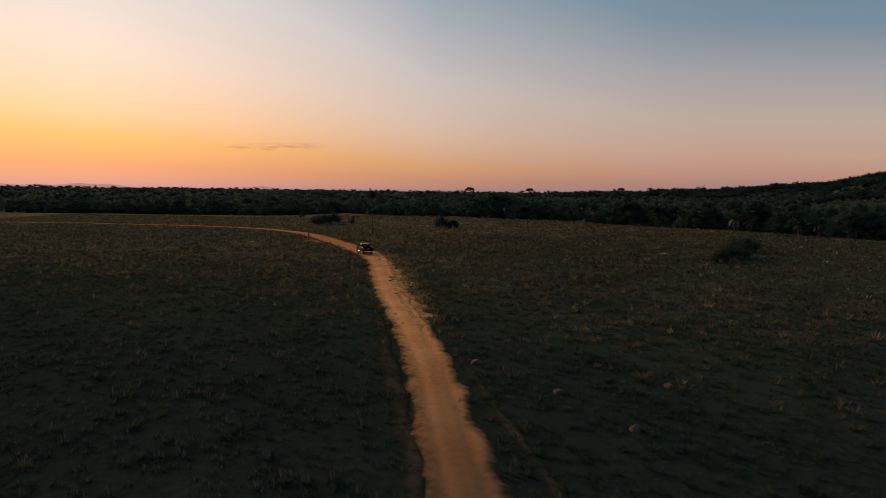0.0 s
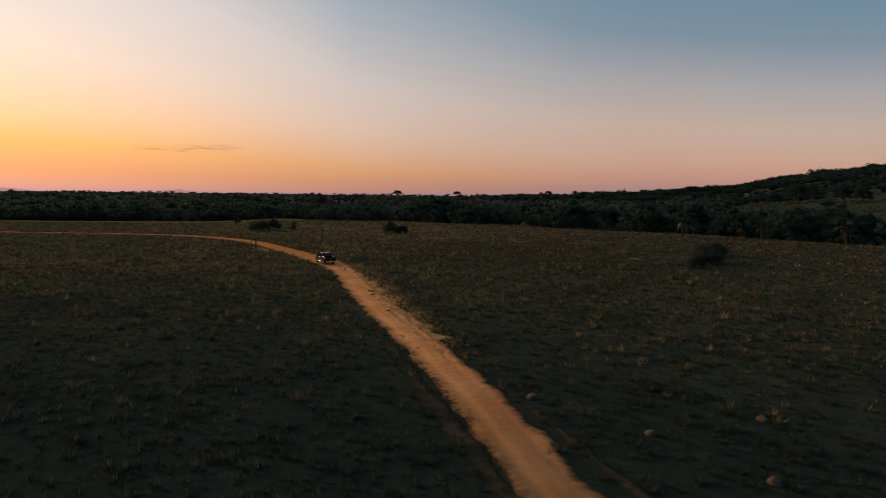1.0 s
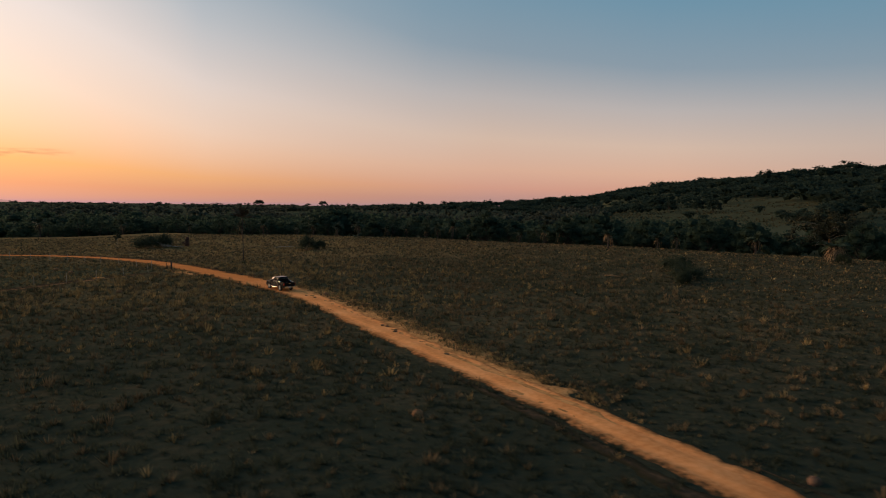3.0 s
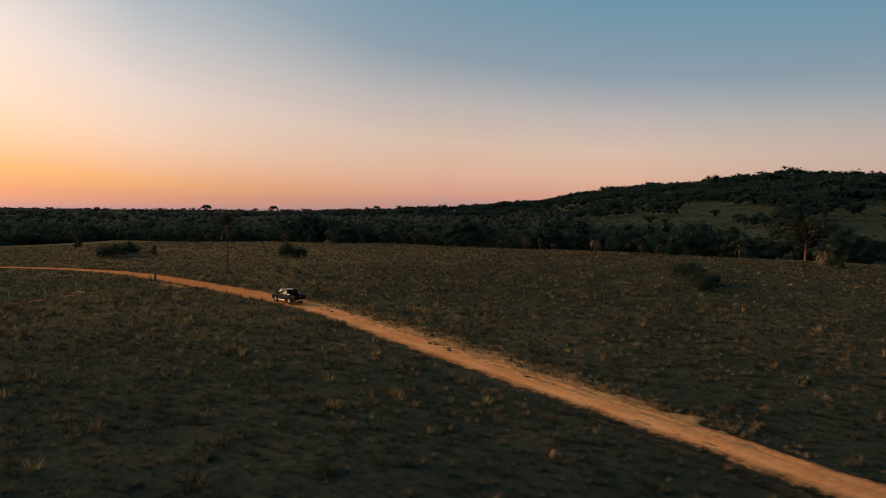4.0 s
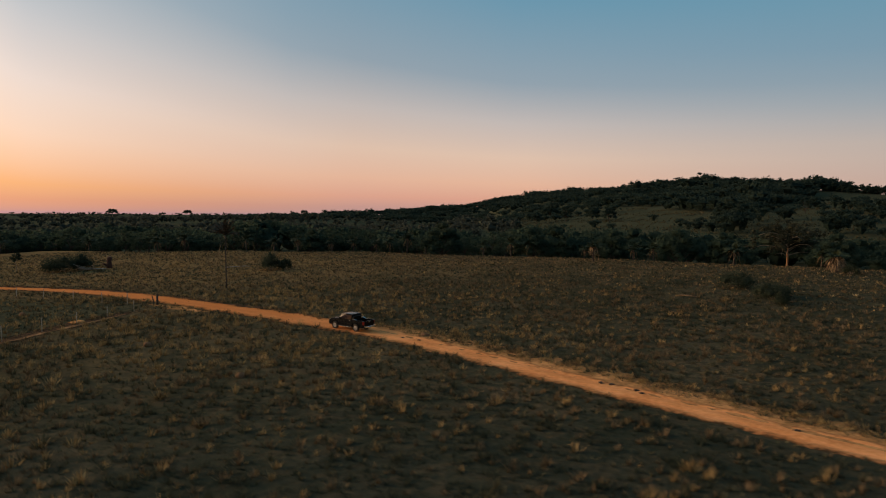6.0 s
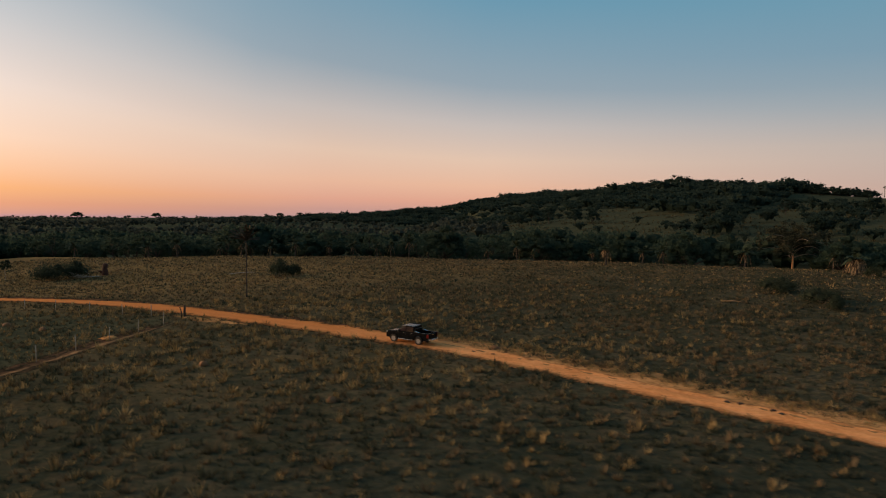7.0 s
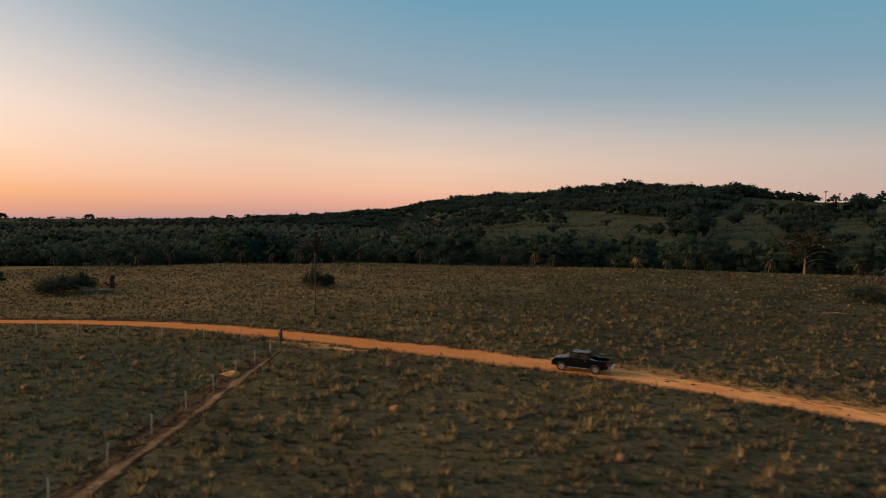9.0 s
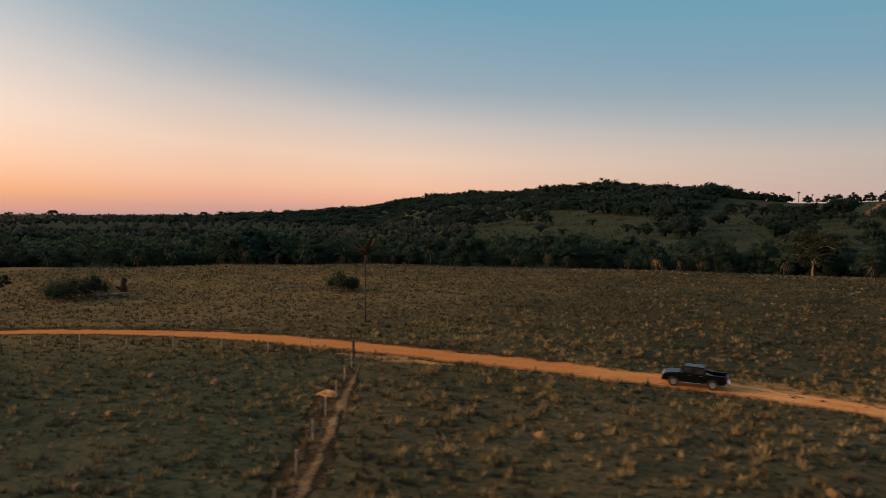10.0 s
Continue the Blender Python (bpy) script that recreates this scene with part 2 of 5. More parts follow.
# dark green tussocks, and near turf given its backlit darkness by colour
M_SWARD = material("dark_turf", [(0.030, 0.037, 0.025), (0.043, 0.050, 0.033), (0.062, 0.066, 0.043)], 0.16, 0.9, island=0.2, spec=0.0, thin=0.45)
M_GOLD = material("golden_grass", [(0.165, 0.112, 0.048), (0.275, 0.186, 0.080), (0.41, 0.275, 0.118)], 0.25, 0.85, island=0.15, spec=0.0, thin=0.12)
M_BROWNGRASS = material("brown_dry_grass", [(0.092, 0.066, 0.036), (0.150, 0.104, 0.056), (0.215, 0.147, 0.078)], 0.25, 0.85, island=0.15, spec=0.0, thin=0.12)
M_LEAF = material("dark_foliage", [(0.031, 0.050, 0.035), (0.038, 0.058, 0.039), (0.050, 0.069, 0.046)], 0.10, 0.8, island=0.04, spec=0.03, thin=0.55)
M_FAR = material("far_foliage", [(0.027, 0.044, 0.035), (0.031, 0.048, 0.038), (0.038, 0.055, 0.043)], 0.03, 0.85, island=0.03, spec=0.0, fine=5, thin=0.55)
# grey-green leaves of the plain, paled to carry the haze of distance
M_PLAIN = material("haze_paled_foliage", [(0.044, 0.053, 0.043), (0.055, 0.063, 0.050), (0.070, 0.077, 0.060)], 0.02, 0.85, island=0.04, spec=0.0, fine=5, thin=0.5)
M_BROWNLEAF = material("brownish_foliage", [(0.016, 0.020, 0.012), (0.028, 0.030, 0.017), (0.044, 0.041, 0.023)], 0.3, 0.8, island=0.25, spec=0.08)
M_BARK = material("pale_bark", [(0.12, 0.09, 0.06), (0.22, 0.16, 0.11), (0.30, 0.23, 0.16)], 2.0, 0.9, 0.02)
M_REDBARK = material("orange_bark", [(0.34, 0.16, 0.07), (0.52, 0.26, 0.11)], 2.0, 0.9, 0.02)
M_DEADLEAF = material("dead_fronds", [(0.055, 0.040, 0.025), (0.12, 0.083, 0.048), (0.22, 0.15, 0.085)], 0.8, 0.85, island=0.5, spec=0.05)
M_RUST = material("rusty_fronds", [(0.035, 0.030, 0.018), (0.085, 0.052, 0.032)], 0.8, 0.85, island=0.3, spec=0.1)
M_FROND = material("green_fronds", [(0.018, 0.028, 0.013), (0.036, 0.046, 0.021)], 0.8, 0.7, island=0.3, spec=0.15)
M_BUSH = material("bush_foliage", [(0.028, 0.037, 0.025), (0.038, 0.048, 0.030), (0.054, 0.064, 0.038)], 0.5, 0.8, island=0.12, spec=0.03, thin=0.4)
M_POST = material("weathered_wood", [(0.24, 0.20, 0.15), (0.40, 0.33, 0.25)], 3.0, 0.9, 0.01)
M_DARKPOST = material("old_dark_wood", [(0.03, 0.024, 0.02), (0.07, 0.05, 0.038)], 3.0, 0.9, 0.01)
M_DRIFT = material("bleached_wood", [(0.26, 0.21, 0.17), (0.45, 0.38, 0.31)], 2.0, 0.85, 0.01)
M_MOUND = material("termite_clay", [(0.13, 0.065, 0.030), (0.27, 0.125, 0.052)], 1.5, 0.95, 0.04)
M_EARTH = material("brown_clay", [(0.09, 0.052, 0.032), (0.16, 0.085, 0.05)], 1.5, 0.95, 0.04)
M_STUMP = material("charred_wood", [(0.03, 0.014, 0.010), (0.085, 0.034, 0.022)], 2.5, 0.95, 0.03)
M_CLOD = material("dark_clod", [(0.03, 0.02, 0.014), (0.06, 0.04, 0.026)], 4.0, 0.95, 0.01)
M_PAINT = material("black_paint", [(0.003, 0.0035, 0.004), (0.005, 0.0055, 0.006)], 3.0, 0.22, spec=0.12)
M_TRIM = material("black_plastic", [(0.014, 0.014, 0.014), (0.022, 0.022, 0.022)], 6.0, 0.55)
M_TYRE = material("tyre_rubber", [(0.018, 0.016, 0.014), (0.04, 0.03, 0.022)], 6.0, 0.85)
M_ALLOY = material("alloy", [(0.34, 0.33, 0.31), (0.46, 0.44, 0.42)], 6.0, 0.35, metal=0.8)
M_CHROME = material("chrome", [(0.75, 0.75, 0.75), (0.85, 0.85, 0.85)], 6.0, 0.12, metal=1.0)
M_GLASS = material("tinted_glass", [(0.004, 0.005, 0.006), (0.006, 0.007, 0.008)], 2.0, 0.05, spec=0.3)
M_LAMP = material("clear_lamp", [(0.6, 0.58, 0.54), (0.72, 0.7, 0.66)], 6.0, 0.1, spec=0.6)
M_TAIL = material("red_lamp", [(0.14, 0.012, 0.008), (0.22, 0.02, 0.012)], 6.0, 0.15, spec=0.6)
M_PLATE = material("plate_paint", [(0.55, 0.55, 0.53), (0.65, 0.65, 0.62)], 8.0, 0.5)
# haze in front of the far hills, painted as a glow of their surface
M_HAZE = bpy.data.materials.new("painted_haze_glow")
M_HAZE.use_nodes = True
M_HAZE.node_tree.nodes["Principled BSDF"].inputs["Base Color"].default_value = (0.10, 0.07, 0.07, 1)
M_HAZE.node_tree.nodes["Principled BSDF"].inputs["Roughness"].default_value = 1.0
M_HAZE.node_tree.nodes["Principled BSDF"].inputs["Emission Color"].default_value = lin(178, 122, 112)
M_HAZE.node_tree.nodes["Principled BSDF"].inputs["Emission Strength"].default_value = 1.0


# ---- mesh helpers ----
def mesh_of(name, verts, faces, smooth=False):
    me = bpy.data.meshes.new(name)
    me.from_pydata([tuple(v) for v in verts], [], [tuple(f) for f in faces])
    if smooth:
        me.polygons.foreach_set("use_smooth", [True] * len(me.polygons))
    me.update()
    return me


def soup(name, corners, size):
    """A mesh of loose faces: corners is an array of (faces * size, 3)."""
    corners = np.asarray(corners, dtype=np.float32).reshape(-1, 3)
    count = len(corners) // size
    me = bpy.data.meshes.new(name)
    me.vertices.add(len(corners))
    me.vertices.foreach_set("co", corners.ravel())
    me.loops.add(len(corners))
    me.loops.foreach_set("vertex_index", np.arange(len(corners), dtype=np.int32))
    me.polygons.add(count)
    me.polygons.foreach_set("loop_start", np.arange(0, len(corners), size, dtype=np.int32))
    me.polygons.foreach_set("loop_total", np.full(count, size, dtype=np.int32))
    me.update(calc_edges=True)
    return me


def part(name, data, mat, parent=None, label=""):
    if isinstance(data, bmesh.types.BMesh):
        me = bpy.data.meshes.new(name)
        data.to_mesh(me)
        data.free()
        data = me
    if mat and not data.materials:
        data.materials.append(mat)
    ob = new(name, data)
    ob.parent = parent
    if label:
        tagged(ob, label)
    return ob


def thing(name, m, label, category, group="", kind=""):
    ob = new(name)
    ob.matrix_basis = m
    return tagged(ob, label, category, group, kind)


def smooth(e0, e1, v):
    s = np.clip((v - e0) / (e1 - e0), 0, 1)
    return s * s * (3 - 2 * s)


def to_line(px, py, line):
    """Distance from points to a polyline, the place along it, and the side (+ to the left of its way)."""
    px, py = np.asarray(px, float), np.asarray(py, float)
    best, where, side = np.full(px.shape, 1e9), np.zeros(px.shape), np.zeros(px.shape)
    for i in range(len(line) - 1):
        (ax, ay), (bx, by) = line[i][:2], line[i + 1][:2]
        dx, dy = bx - ax, by - ay
        s = np.clip(((px - ax) * dx + (py - ay) * dy) / (dx * dx + dy * dy), 0, 1)
        d = np.hypot(px - ax - s * dx, py - ay - s * dy)
        near = d < best
        best = np.where(near, d, best)
        where = np.where(near, i + s, where)
        side = np.where(near, np.sign(dx * (py - ay) - dy * (px - ax)), side)
    return best, where, side


def waves(x, y, size, seed):
    """Cheap rolling noise in about -1 .. 1."""
    r = np.random.RandomState(seed)
    out = 0
    for k in range(7):
        a, f, p = r.uniform(0, 6.28), r.uniform(0.6, 1.8) / size, r.uniform(0, 6.28)
        out = out + np.sin((x * math.cos(a) + y * math.sin(a)) * f * 6.28 + p)
    return out / 3.5


def spline(points, step):
    """Evenly spaced points on a smooth curve through the given ones."""
    p = np.array(points, float)
    out = []
    for i in range(len(p) - 1):
        a, b, c, d = p[max(i - 1, 0)], p[i], p[i + 1], p[min(i + 2, len(p) - 1)]
        n = max(2, int(np.linalg.norm(c - b) / step))
        for s in np.linspace(0, 1, n, endpoint=False):
            out.append(0.5 * (2 * b + (c - a) * s + (2 * a - 5 * b + 4 * c - d) * s * s + (3 * b - a - 3 * c + d) * s ** 3))
    out.append(p[-1])
    return np.array(out)


# ---- the lie of the land ----
ROAD = [(5, -60), (0.4, -5), (-0.9, 14), (-1.5, 24), (-1.95, 30), (-2.55, 38), (-3.4, 45), (-4.1, 50), (-5.35, 58), (-6.5, 65), (-7.75, 75), (-8.4, 80), (-9.2, 87), (-9.9, 93), (-10.7, 99),
        (-12.2, 107.2), (-13.5, 111.3), (-15.1, 115.3), (-17.0, 120.3), (-19.1, 125.3), (-21.5, 130.3), (-24.3, 136.3), (-26.9, 142.3), (-31.5, 151.4), (-36.5, 159.3), (-43.0, 167), (-50.6, 174), (-62, 180.5), (-80, 187), (-113, 193), (-170, 197)]
FIELD_EDGE = [(-900, 300), (-300, 276), (-160, 264), (-85, 264), (-40, 266), (-14, 250), (40, 226), (66, 194), (88, 160), (108, 126), (128, 70), (150, -60), (190, -400)]
RIDGE = [(120, 860, 1), (260, 900, 6), (450, 980, 12), (640, 1010, 27), (760, 990, 47), (837, 933, 58), (800, 760, 52), (690, 540, 61), (655, 450, 47), (640, 380, 43.5), (615, 290, 39), (640, 150, 35.5), (700, -150, 26), (800, -600, 20)]
ROAD_LINE = spline(ROAD, 2.0)


def land(x, y):
    x, y = np.asarray(x, float), np.asarray(y, float)
    d, _, side = to_line(x, y, FIELD_EDGE)
    out = d * (side > 0)
    h = 1.5 * np.exp(-((x - 66) / 34) ** 2 - ((y - 98) / 42) ** 2) - 0.7 * smooth(150, 220, y) * smooth(20, -30, x)
    h = h - 0.35 * np.exp(-((x + 12) / 26) ** 2 - ((y - 100) / 26) ** 2)
    h = h + 0.25 * waves(x, y, 60, 3) * smooth(5, 40, np.abs(x - np.interp(y, [p[1] for p in ROAD], [p[0] for p in ROAD])))
    h = h + smooth(45, 0, d) * smooth(-72, -32, x) * (1.4 - 0.65 * smooth(-30, 25, x)) - 3.2 * smooth(-2, 30, out) - 2.5 * smooth(30, 160, out)
    h = h + 3.0 * waves(x, y, 420, 5) * smooth(60, 300, out)
    rd, rs, _ = to_line(x, y, RIDGE)
    top = np.interp(rs, np.arange(len(RIDGE)), [p[2] for p in RIDGE]) + 6
    h = h + top * np.clip(1 - rd / 520, 0, 1) ** 1.25 * smooth(20, 180, out)
    h = h + 4.5 * smooth(900, 4000, np.hypot(x, y))
    return h


HILL_WOOD = [(390, 640), (465, 609), (480, 579), (435, 498), (442, 464), (425, 415), (399, 370), (383, 323), (366, 285), (390, 273), (507, 325), (600, 345), (660, 332), (640, 300), (1000, 330), (1100, 1100), (200, 1120), (180, 800), (300, 740)]
OPEN_SLOPE = [(205, 350), (250, 425), (325, 505), (390, 640), (465, 609), (480, 579), (435, 498), (442, 464), (425, 415), (399, 370), (383, 323), (366, 285), (390, 273), (507, 325), (600, 345), (660, 332), (640, 300), (1000, 330), (900, -300), (330, -60), (235, 120), (232, 205), (255, 246), (216, 268)]


def in_outline(x, y, outline):
    """Whether points lie inside a closed outline."""
    hit = np.zeros(np.shape(x), bool)
    for (ax, ay), (bx, by) in zip(outline, outline[1:] + outline[:1]):
        hit ^= ((ay > y) != (by > y)) & (x < (bx - ax) * (y - ay) / (by - ay + 1e-9) + ax)
    return hit


def wooded(x, y):
    """How far woodland covers a place: 0 pasture, 1 closed wood."""
    x, y = np.asarray(x, float), np.asarray(y, float)
    e, _, side = to_line(x, y, FIELD_EDGE)
    out = e * (side > 0)
    patchy = waves(x, y, 300, 21) + 0.6 * waves(x, y, 120, 22)
    # ragged borders: the outlines are read at slightly shifted places
    sx, sy = x + 9 * waves(x, y, 60, 61), y + 9 * waves(x, y, 60, 62)
    slope = in_outline(sx, sy, OPEN_SLOPE)
    open_plain = 0.55 + 0.6 * smooth(700, 400, np.hypot(x, y - 90))
    w = smooth(open_plain + 0.2, open_plain, patchy)
    for cx, cy, wide, deep in ((108, 690, 78, 70), (55, 1010, 130, 110), (-60, 820, 120, 60), (260, 610, 60, 30)):
        w = w * smooth(0.8, 1.15, np.hypot((x - cx) / wide, (y - cy) / deep) + 0.25 * waves(x, y, 90, 63))
    w = np.where(in_outline(sx, sy, HILL_WOOD), 1.0, w)
    w = np.where(slope, 0.02, w)
    belt = smooth(4, 10, out) * (1 - smooth(70, 95, out - 75 * smooth(90, 30, x))) * (1 - slope)
    return np.maximum(w * smooth(10, 30, out), belt)


FENCED = [(-125, 27), (-80, 81.5), (-29.4, 137.6), (-48.2, 159.5), (-65, 173.5), (-110, 187), (-170, 192)]


def lush(x, y):
    """The greener grazing inside the fence."""
    d, _, side = to_line(x, y, FENCED)
    e, _, beyond = to_line(x, y, FIELD_EDGE)
    return np.maximum(0.72 * smooth(-1.0, 2.5, d * side) * smooth(160, 90, d), smooth(0, 12, e * beyond))


def dimmed_turf(x, y):
    """Short green turf darkened like backlit ground at the road's start, dry grass further on."""
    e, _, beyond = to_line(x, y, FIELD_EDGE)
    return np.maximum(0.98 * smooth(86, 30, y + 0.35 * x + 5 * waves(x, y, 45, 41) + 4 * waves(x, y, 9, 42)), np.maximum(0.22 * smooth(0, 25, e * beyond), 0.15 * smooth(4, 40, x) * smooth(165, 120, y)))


def straw(x, y):
    """Where dry stubble colours the ground of the far pasture."""
    e, _, beyond = to_line(x, y, FIELD_EDGE)
    far = np.clip(0.36 + 0.40 * smooth(60, 0, x) + 0.22 * waves(x, y, 24, 51), 0, 1) * smooth(118, 185, y)
    worn = np.clip(0.20 + 0.2 * waves(x, y, 9, 52), 0, 1) * smooth(82, 108, y) * smooth(-4, -24, x)
    return np.maximum(far, worn) * smooth(6, 0, e * beyond) * (1 - lush(x, y))


def axis(near, far, step, grow):
    v, s, out = 0.0, step, [0.0]
    while v < far:
        if v > near:
            s *= grow
        v += s
        out.append(v)
    return np.array(out)


def ground_sheet():
    a = axis(150, 4600, 2.5, 1.055)
    xs = np.concatenate([-a[:0:-1], a]) - 10
    ys = np.concatenate([-a[:0:-1], a]) + 110
    gx, gy = np.meshgrid(xs, ys)
    gz = land(gx, gy)
    n, m = gx.shape
    idx = np.arange(n * m).reshape(n, m)
    faces = np.stack([idx[:-1, :-1], idx[:-1, 1:], idx[1:, 1:], idx[1:, :-1]], -1).reshape(-1, 4)
    me = bpy.data.meshes.new("ground")
    me.vertices.add(n * m)
    me.vertices.foreach_set("co", np.stack([gx, gy, gz], -1).astype(np.float32).ravel())
    me.loops.add(faces.size)
    me.loops.foreach_set("vertex_index", faces.astype(np.int32).ravel())
    me.polygons.add(len(faces))
    me.polygons.foreach_set("loop_start", np.arange(0, faces.size, 4, dtype=np.int32))
    me.polygons.foreach_set("loop_total", np.full(len(faces), 4, dtype=np.int32))
    me.polygons.foreach_set("use_smooth", np.ones(len(faces), dtype=bool))
    me.update(calc_edges=True)
    cover = me.attributes.new("cover", "FLOAT", "POINT")
    cover.data.foreach_set("value", wooded(gx, gy).astype(np.float32).ravel())
    green = me.attributes.new("lush", "FLOAT", "POINT")
    green.data.foreach_set("value", lush(gx, gy).astype(np.float32).ravel())
    turf = me.attributes.new("dimmed_turf", "FLOAT", "POINT")
    turf.data.foreach_set("value", dimmed_turf(gx, gy).astype(np.float32).ravel())
    dry = me.attributes.new("straw", "FLOAT", "POINT")
    dry.data.foreach_set("value", straw(gx, gy).astype(np.float32).ravel())
    tagged(part("ground", me, M_GROUND), "dark dry pasture and wooded plain at dusk", "ground", kind="structure")


def ribbon(name, line, half, rise, mat, label, ragged, ruts=(), seed=1, across=15):
    """A dirt track laid on the land; its edges sink into the ground unevenly."""
    line = np.asarray(line)
    way = np.gradient(line, axis=0)
    way /= np.linalg.norm(way, axis=1)[:, None]
    nrm = np.stack([way[:, 1], -way[:, 0]], -1)
    u = np.linspace(-1.25, 1.25, across)
    run = np.concatenate([[0], np.cumsum(np.linalg.norm(np.diff(line, axis=0), axis=1))])
    wide = half * np.clip(np.minimum(run, run[-1] - run) / 7.0, 0.15, 1.0)[:, None]
    x = line[:, :1] + nrm[:, :1] * u * wide
    y = line[:, 1:2] + nrm[:, 1:2] * u * wide
    edge = np.abs(u)[None, :] + ragged * waves(x, y, 5.5, seed) + ragged * 0.7 * waves(x, y, 1.7, seed + 1)
    z = land(x, y) + rise * (1 - smooth(0.75, 1.2, edge) * 2.2)
    for at, w, deep in ruts:
        z -= deep * np.exp(-((u[None, :] * half - at) / w) ** 2)
    z += 0.012 * waves(x, y, 1.3, seed + 2)
    n, m = x.shape
    idx = np.arange(n * m).reshape(n, m)
    faces = np.stack([idx[:-1, :-1], idx[:-1, 1:], idx[1:, 1:], idx[1:, :-1]], -1).reshape(-1, 4)
    me = mesh_of(name, np.stack([x, y, z], -1).reshape(-1, 3), faces, True)
    across_at = me.attributes.new("edge", "FLOAT", "POINT")
    across_at.data.foreach_set("value", edge.astype(np.float32).ravel())
    return tagged(part(name, me, mat), label, "road", kind="structure")


ground_sheet()
ROAD_RUN = spline(ROAD, 0.6)
ROAD_HALF = np.interp(ROAD_RUN[:, 1], [60, 75, 97, 104, 113, 150, 165, 180], [1.72, 1.85, 1.95, 2.3, 2.85, 2.6, 1.95, 1.7])
ribbon("road", ROAD_RUN, ROAD_HALF[:, None], 0.10, M_ROAD, "orange dirt track with worn wheel ruts", 0.13, [(-0.75, 0.28, 0.05), (0.75, 0.28, 0.05)], across=23)
bend = np.array([p for p in ROAD_RUN if 118 < p[1] < 192])
turn = np.gradient(bend, axis=0)
turn /= np.linalg.norm(turn, axis=1)[:, None]
SHOULDER = bend + np.stack([turn[:, 1], -turn[:, 0]], -1) * 2.7
ribbon("road_verge", SHOULDER, 1.3, 0.05, M_RUSTSOIL, "dark rusty shoulder along the outer side of the bend", 0.3, seed=29)
VERGE = [(-3.6, 48), (-3.7, 54), (-4.1, 61), (-4.6, 68), (-5.2, 75), (-6.4, 84), (-7.5, 92), (-8.4, 100), (-10.1, 108), (-12.6, 115)]
ribbon("road_verge", spline(VERGE, 0.6), 2.1, 0.075, M_VERGE, "bare trodden verge with orange soil beside the dirt road", 0.35, seed=14)
JUNCTION = [(-24.3, 129), (-26.6, 133), (-28.0, 136.4), (-30.0, 140.2)]
ribbon("road_verge", spline(JUNCTION, 0.5), 1.7, 0.05, M_VERGE, "bare orange soil beside the road by the fence corner", 0.3, seed=24)
FOOTPATH = [(-2.6, 12), (-3.3, 22.7), (-3.6, 27.4), (-4.4, 33), (-5.4, 40), (-6.2, 46.5), (-6.9, 53), (-8.2, 61)]
ribbon("footpath", spline(FOOTPATH, 0.5), 0.6, 0.045, M_TRAIL, "narrow pale cattle path beside the dirt road", 0.3, seed=17, across=9)
SIDEPATH = [(2.7, 16), (2.0, 22.7), (1.6, 25), (1.3, 27.5), (0.8, 30.6), (0.1, 36), (-0.9, 43)]
ribbon("cattle_path", spline(SIDEPATH, 0.5), 0.36, 0.03, M_TRAIL, "faint brown cattle path through the grass", 0.3, seed=18, across=9)
TRACK = [(-31, 134.8), (-32.3, 133.4), (-36.9, 128.6), (-40, 125.4), (-43, 122.2), (-45.4, 119.5), (-48, 116.8), (-50.1, 114.6), (-54, 110.5), (-62, 101), (-80, 80), (-110, 44)]
ribbon("fence_track", spline(TRACK, 0.5), 0.5, 0.04, M_PATH, "pale orange dirt path beside the fence", 0.32, seed=9, across=9)
WORN = [(-31.5, 135.4), (-36.6, 130.1), (-40.5, 125.9), (-45.2, 120.7), (-50.3, 115.1), (-55, 110), (-63, 100.8), (-81, 80)]
ribbon("fence_track", spline(WORN, 0.5), 1.5, 0.02, M_RUSTSOIL, "worn rusty-brown soil between the paths along the fence", 0.35, seed=27, across=9)
SECOND = [(-32.7, 135.1), (-36.3, 131.6), (-38.8, 129), (-41, 126.4), (-44.9, 121.9), (-48.4, 118), (-50.6, 115.6), (-56, 109.5), (-64, 100.5), (-82, 80)]
ribbon("fence_track", spline(SECOND, 0.5), 0.5, 0.035, M_RUSTSOIL, "broken dirt strip under the fence", 0.5, seed=12, across=9)
LINKED = [(-29.5, 139.6), (-32, 142.6), (-35.5, 146.9), (-39.5, 152), (-43.5, 157)]
ribbon("footpath", spline(LINKED, 0.5), 0.4, 0.03, M_TRAIL, "thin pale path between fence and road", 0.3, seed=13, across=9)
HILLROAD = [(406, 179), (420, 183), (444, 187), (492, 193), (540, 199), (579, 205), (640, 196), (690, 180)]
ribbon("hill_road", spline(HILLROAD, 3), 3.0, 0.3, M_PATH, "orange dirt road climbing the far slope", 0.2, seed=15)


# ---- scattered grass ----
def scatter(seed, count, x0, x1, y0, y1, clear_road=2.3):
    r = np.random.RandomState(seed)
    x, y = r.uniform(x0, x1, count), r.uniform(y0, y1, count)
    d, _, _ = to_line(x, y, ROAD_LINE[::3])
    e, _, side = to_line(x, y, FIELD_EDGE)
    f, _, _ = to_line(x, y, TRACK)
    drift = 0.5 + 0.35 * waves(x, y, 11, seed) + 0.25 * waves(x, y, 3.5, seed + 1)
    keep = (r.uniform(0.0, 1.0, count) < 0.25 + drift) & (d > clear_road + 0.5 * waves(x, y, 6, 4)) & ((side < 0) | (e < 12)) & (f > 0.7)
    keep &= (x - 2.4) * 0.764 + y * 0.645 > -14
    return x[keep], y[keep], r


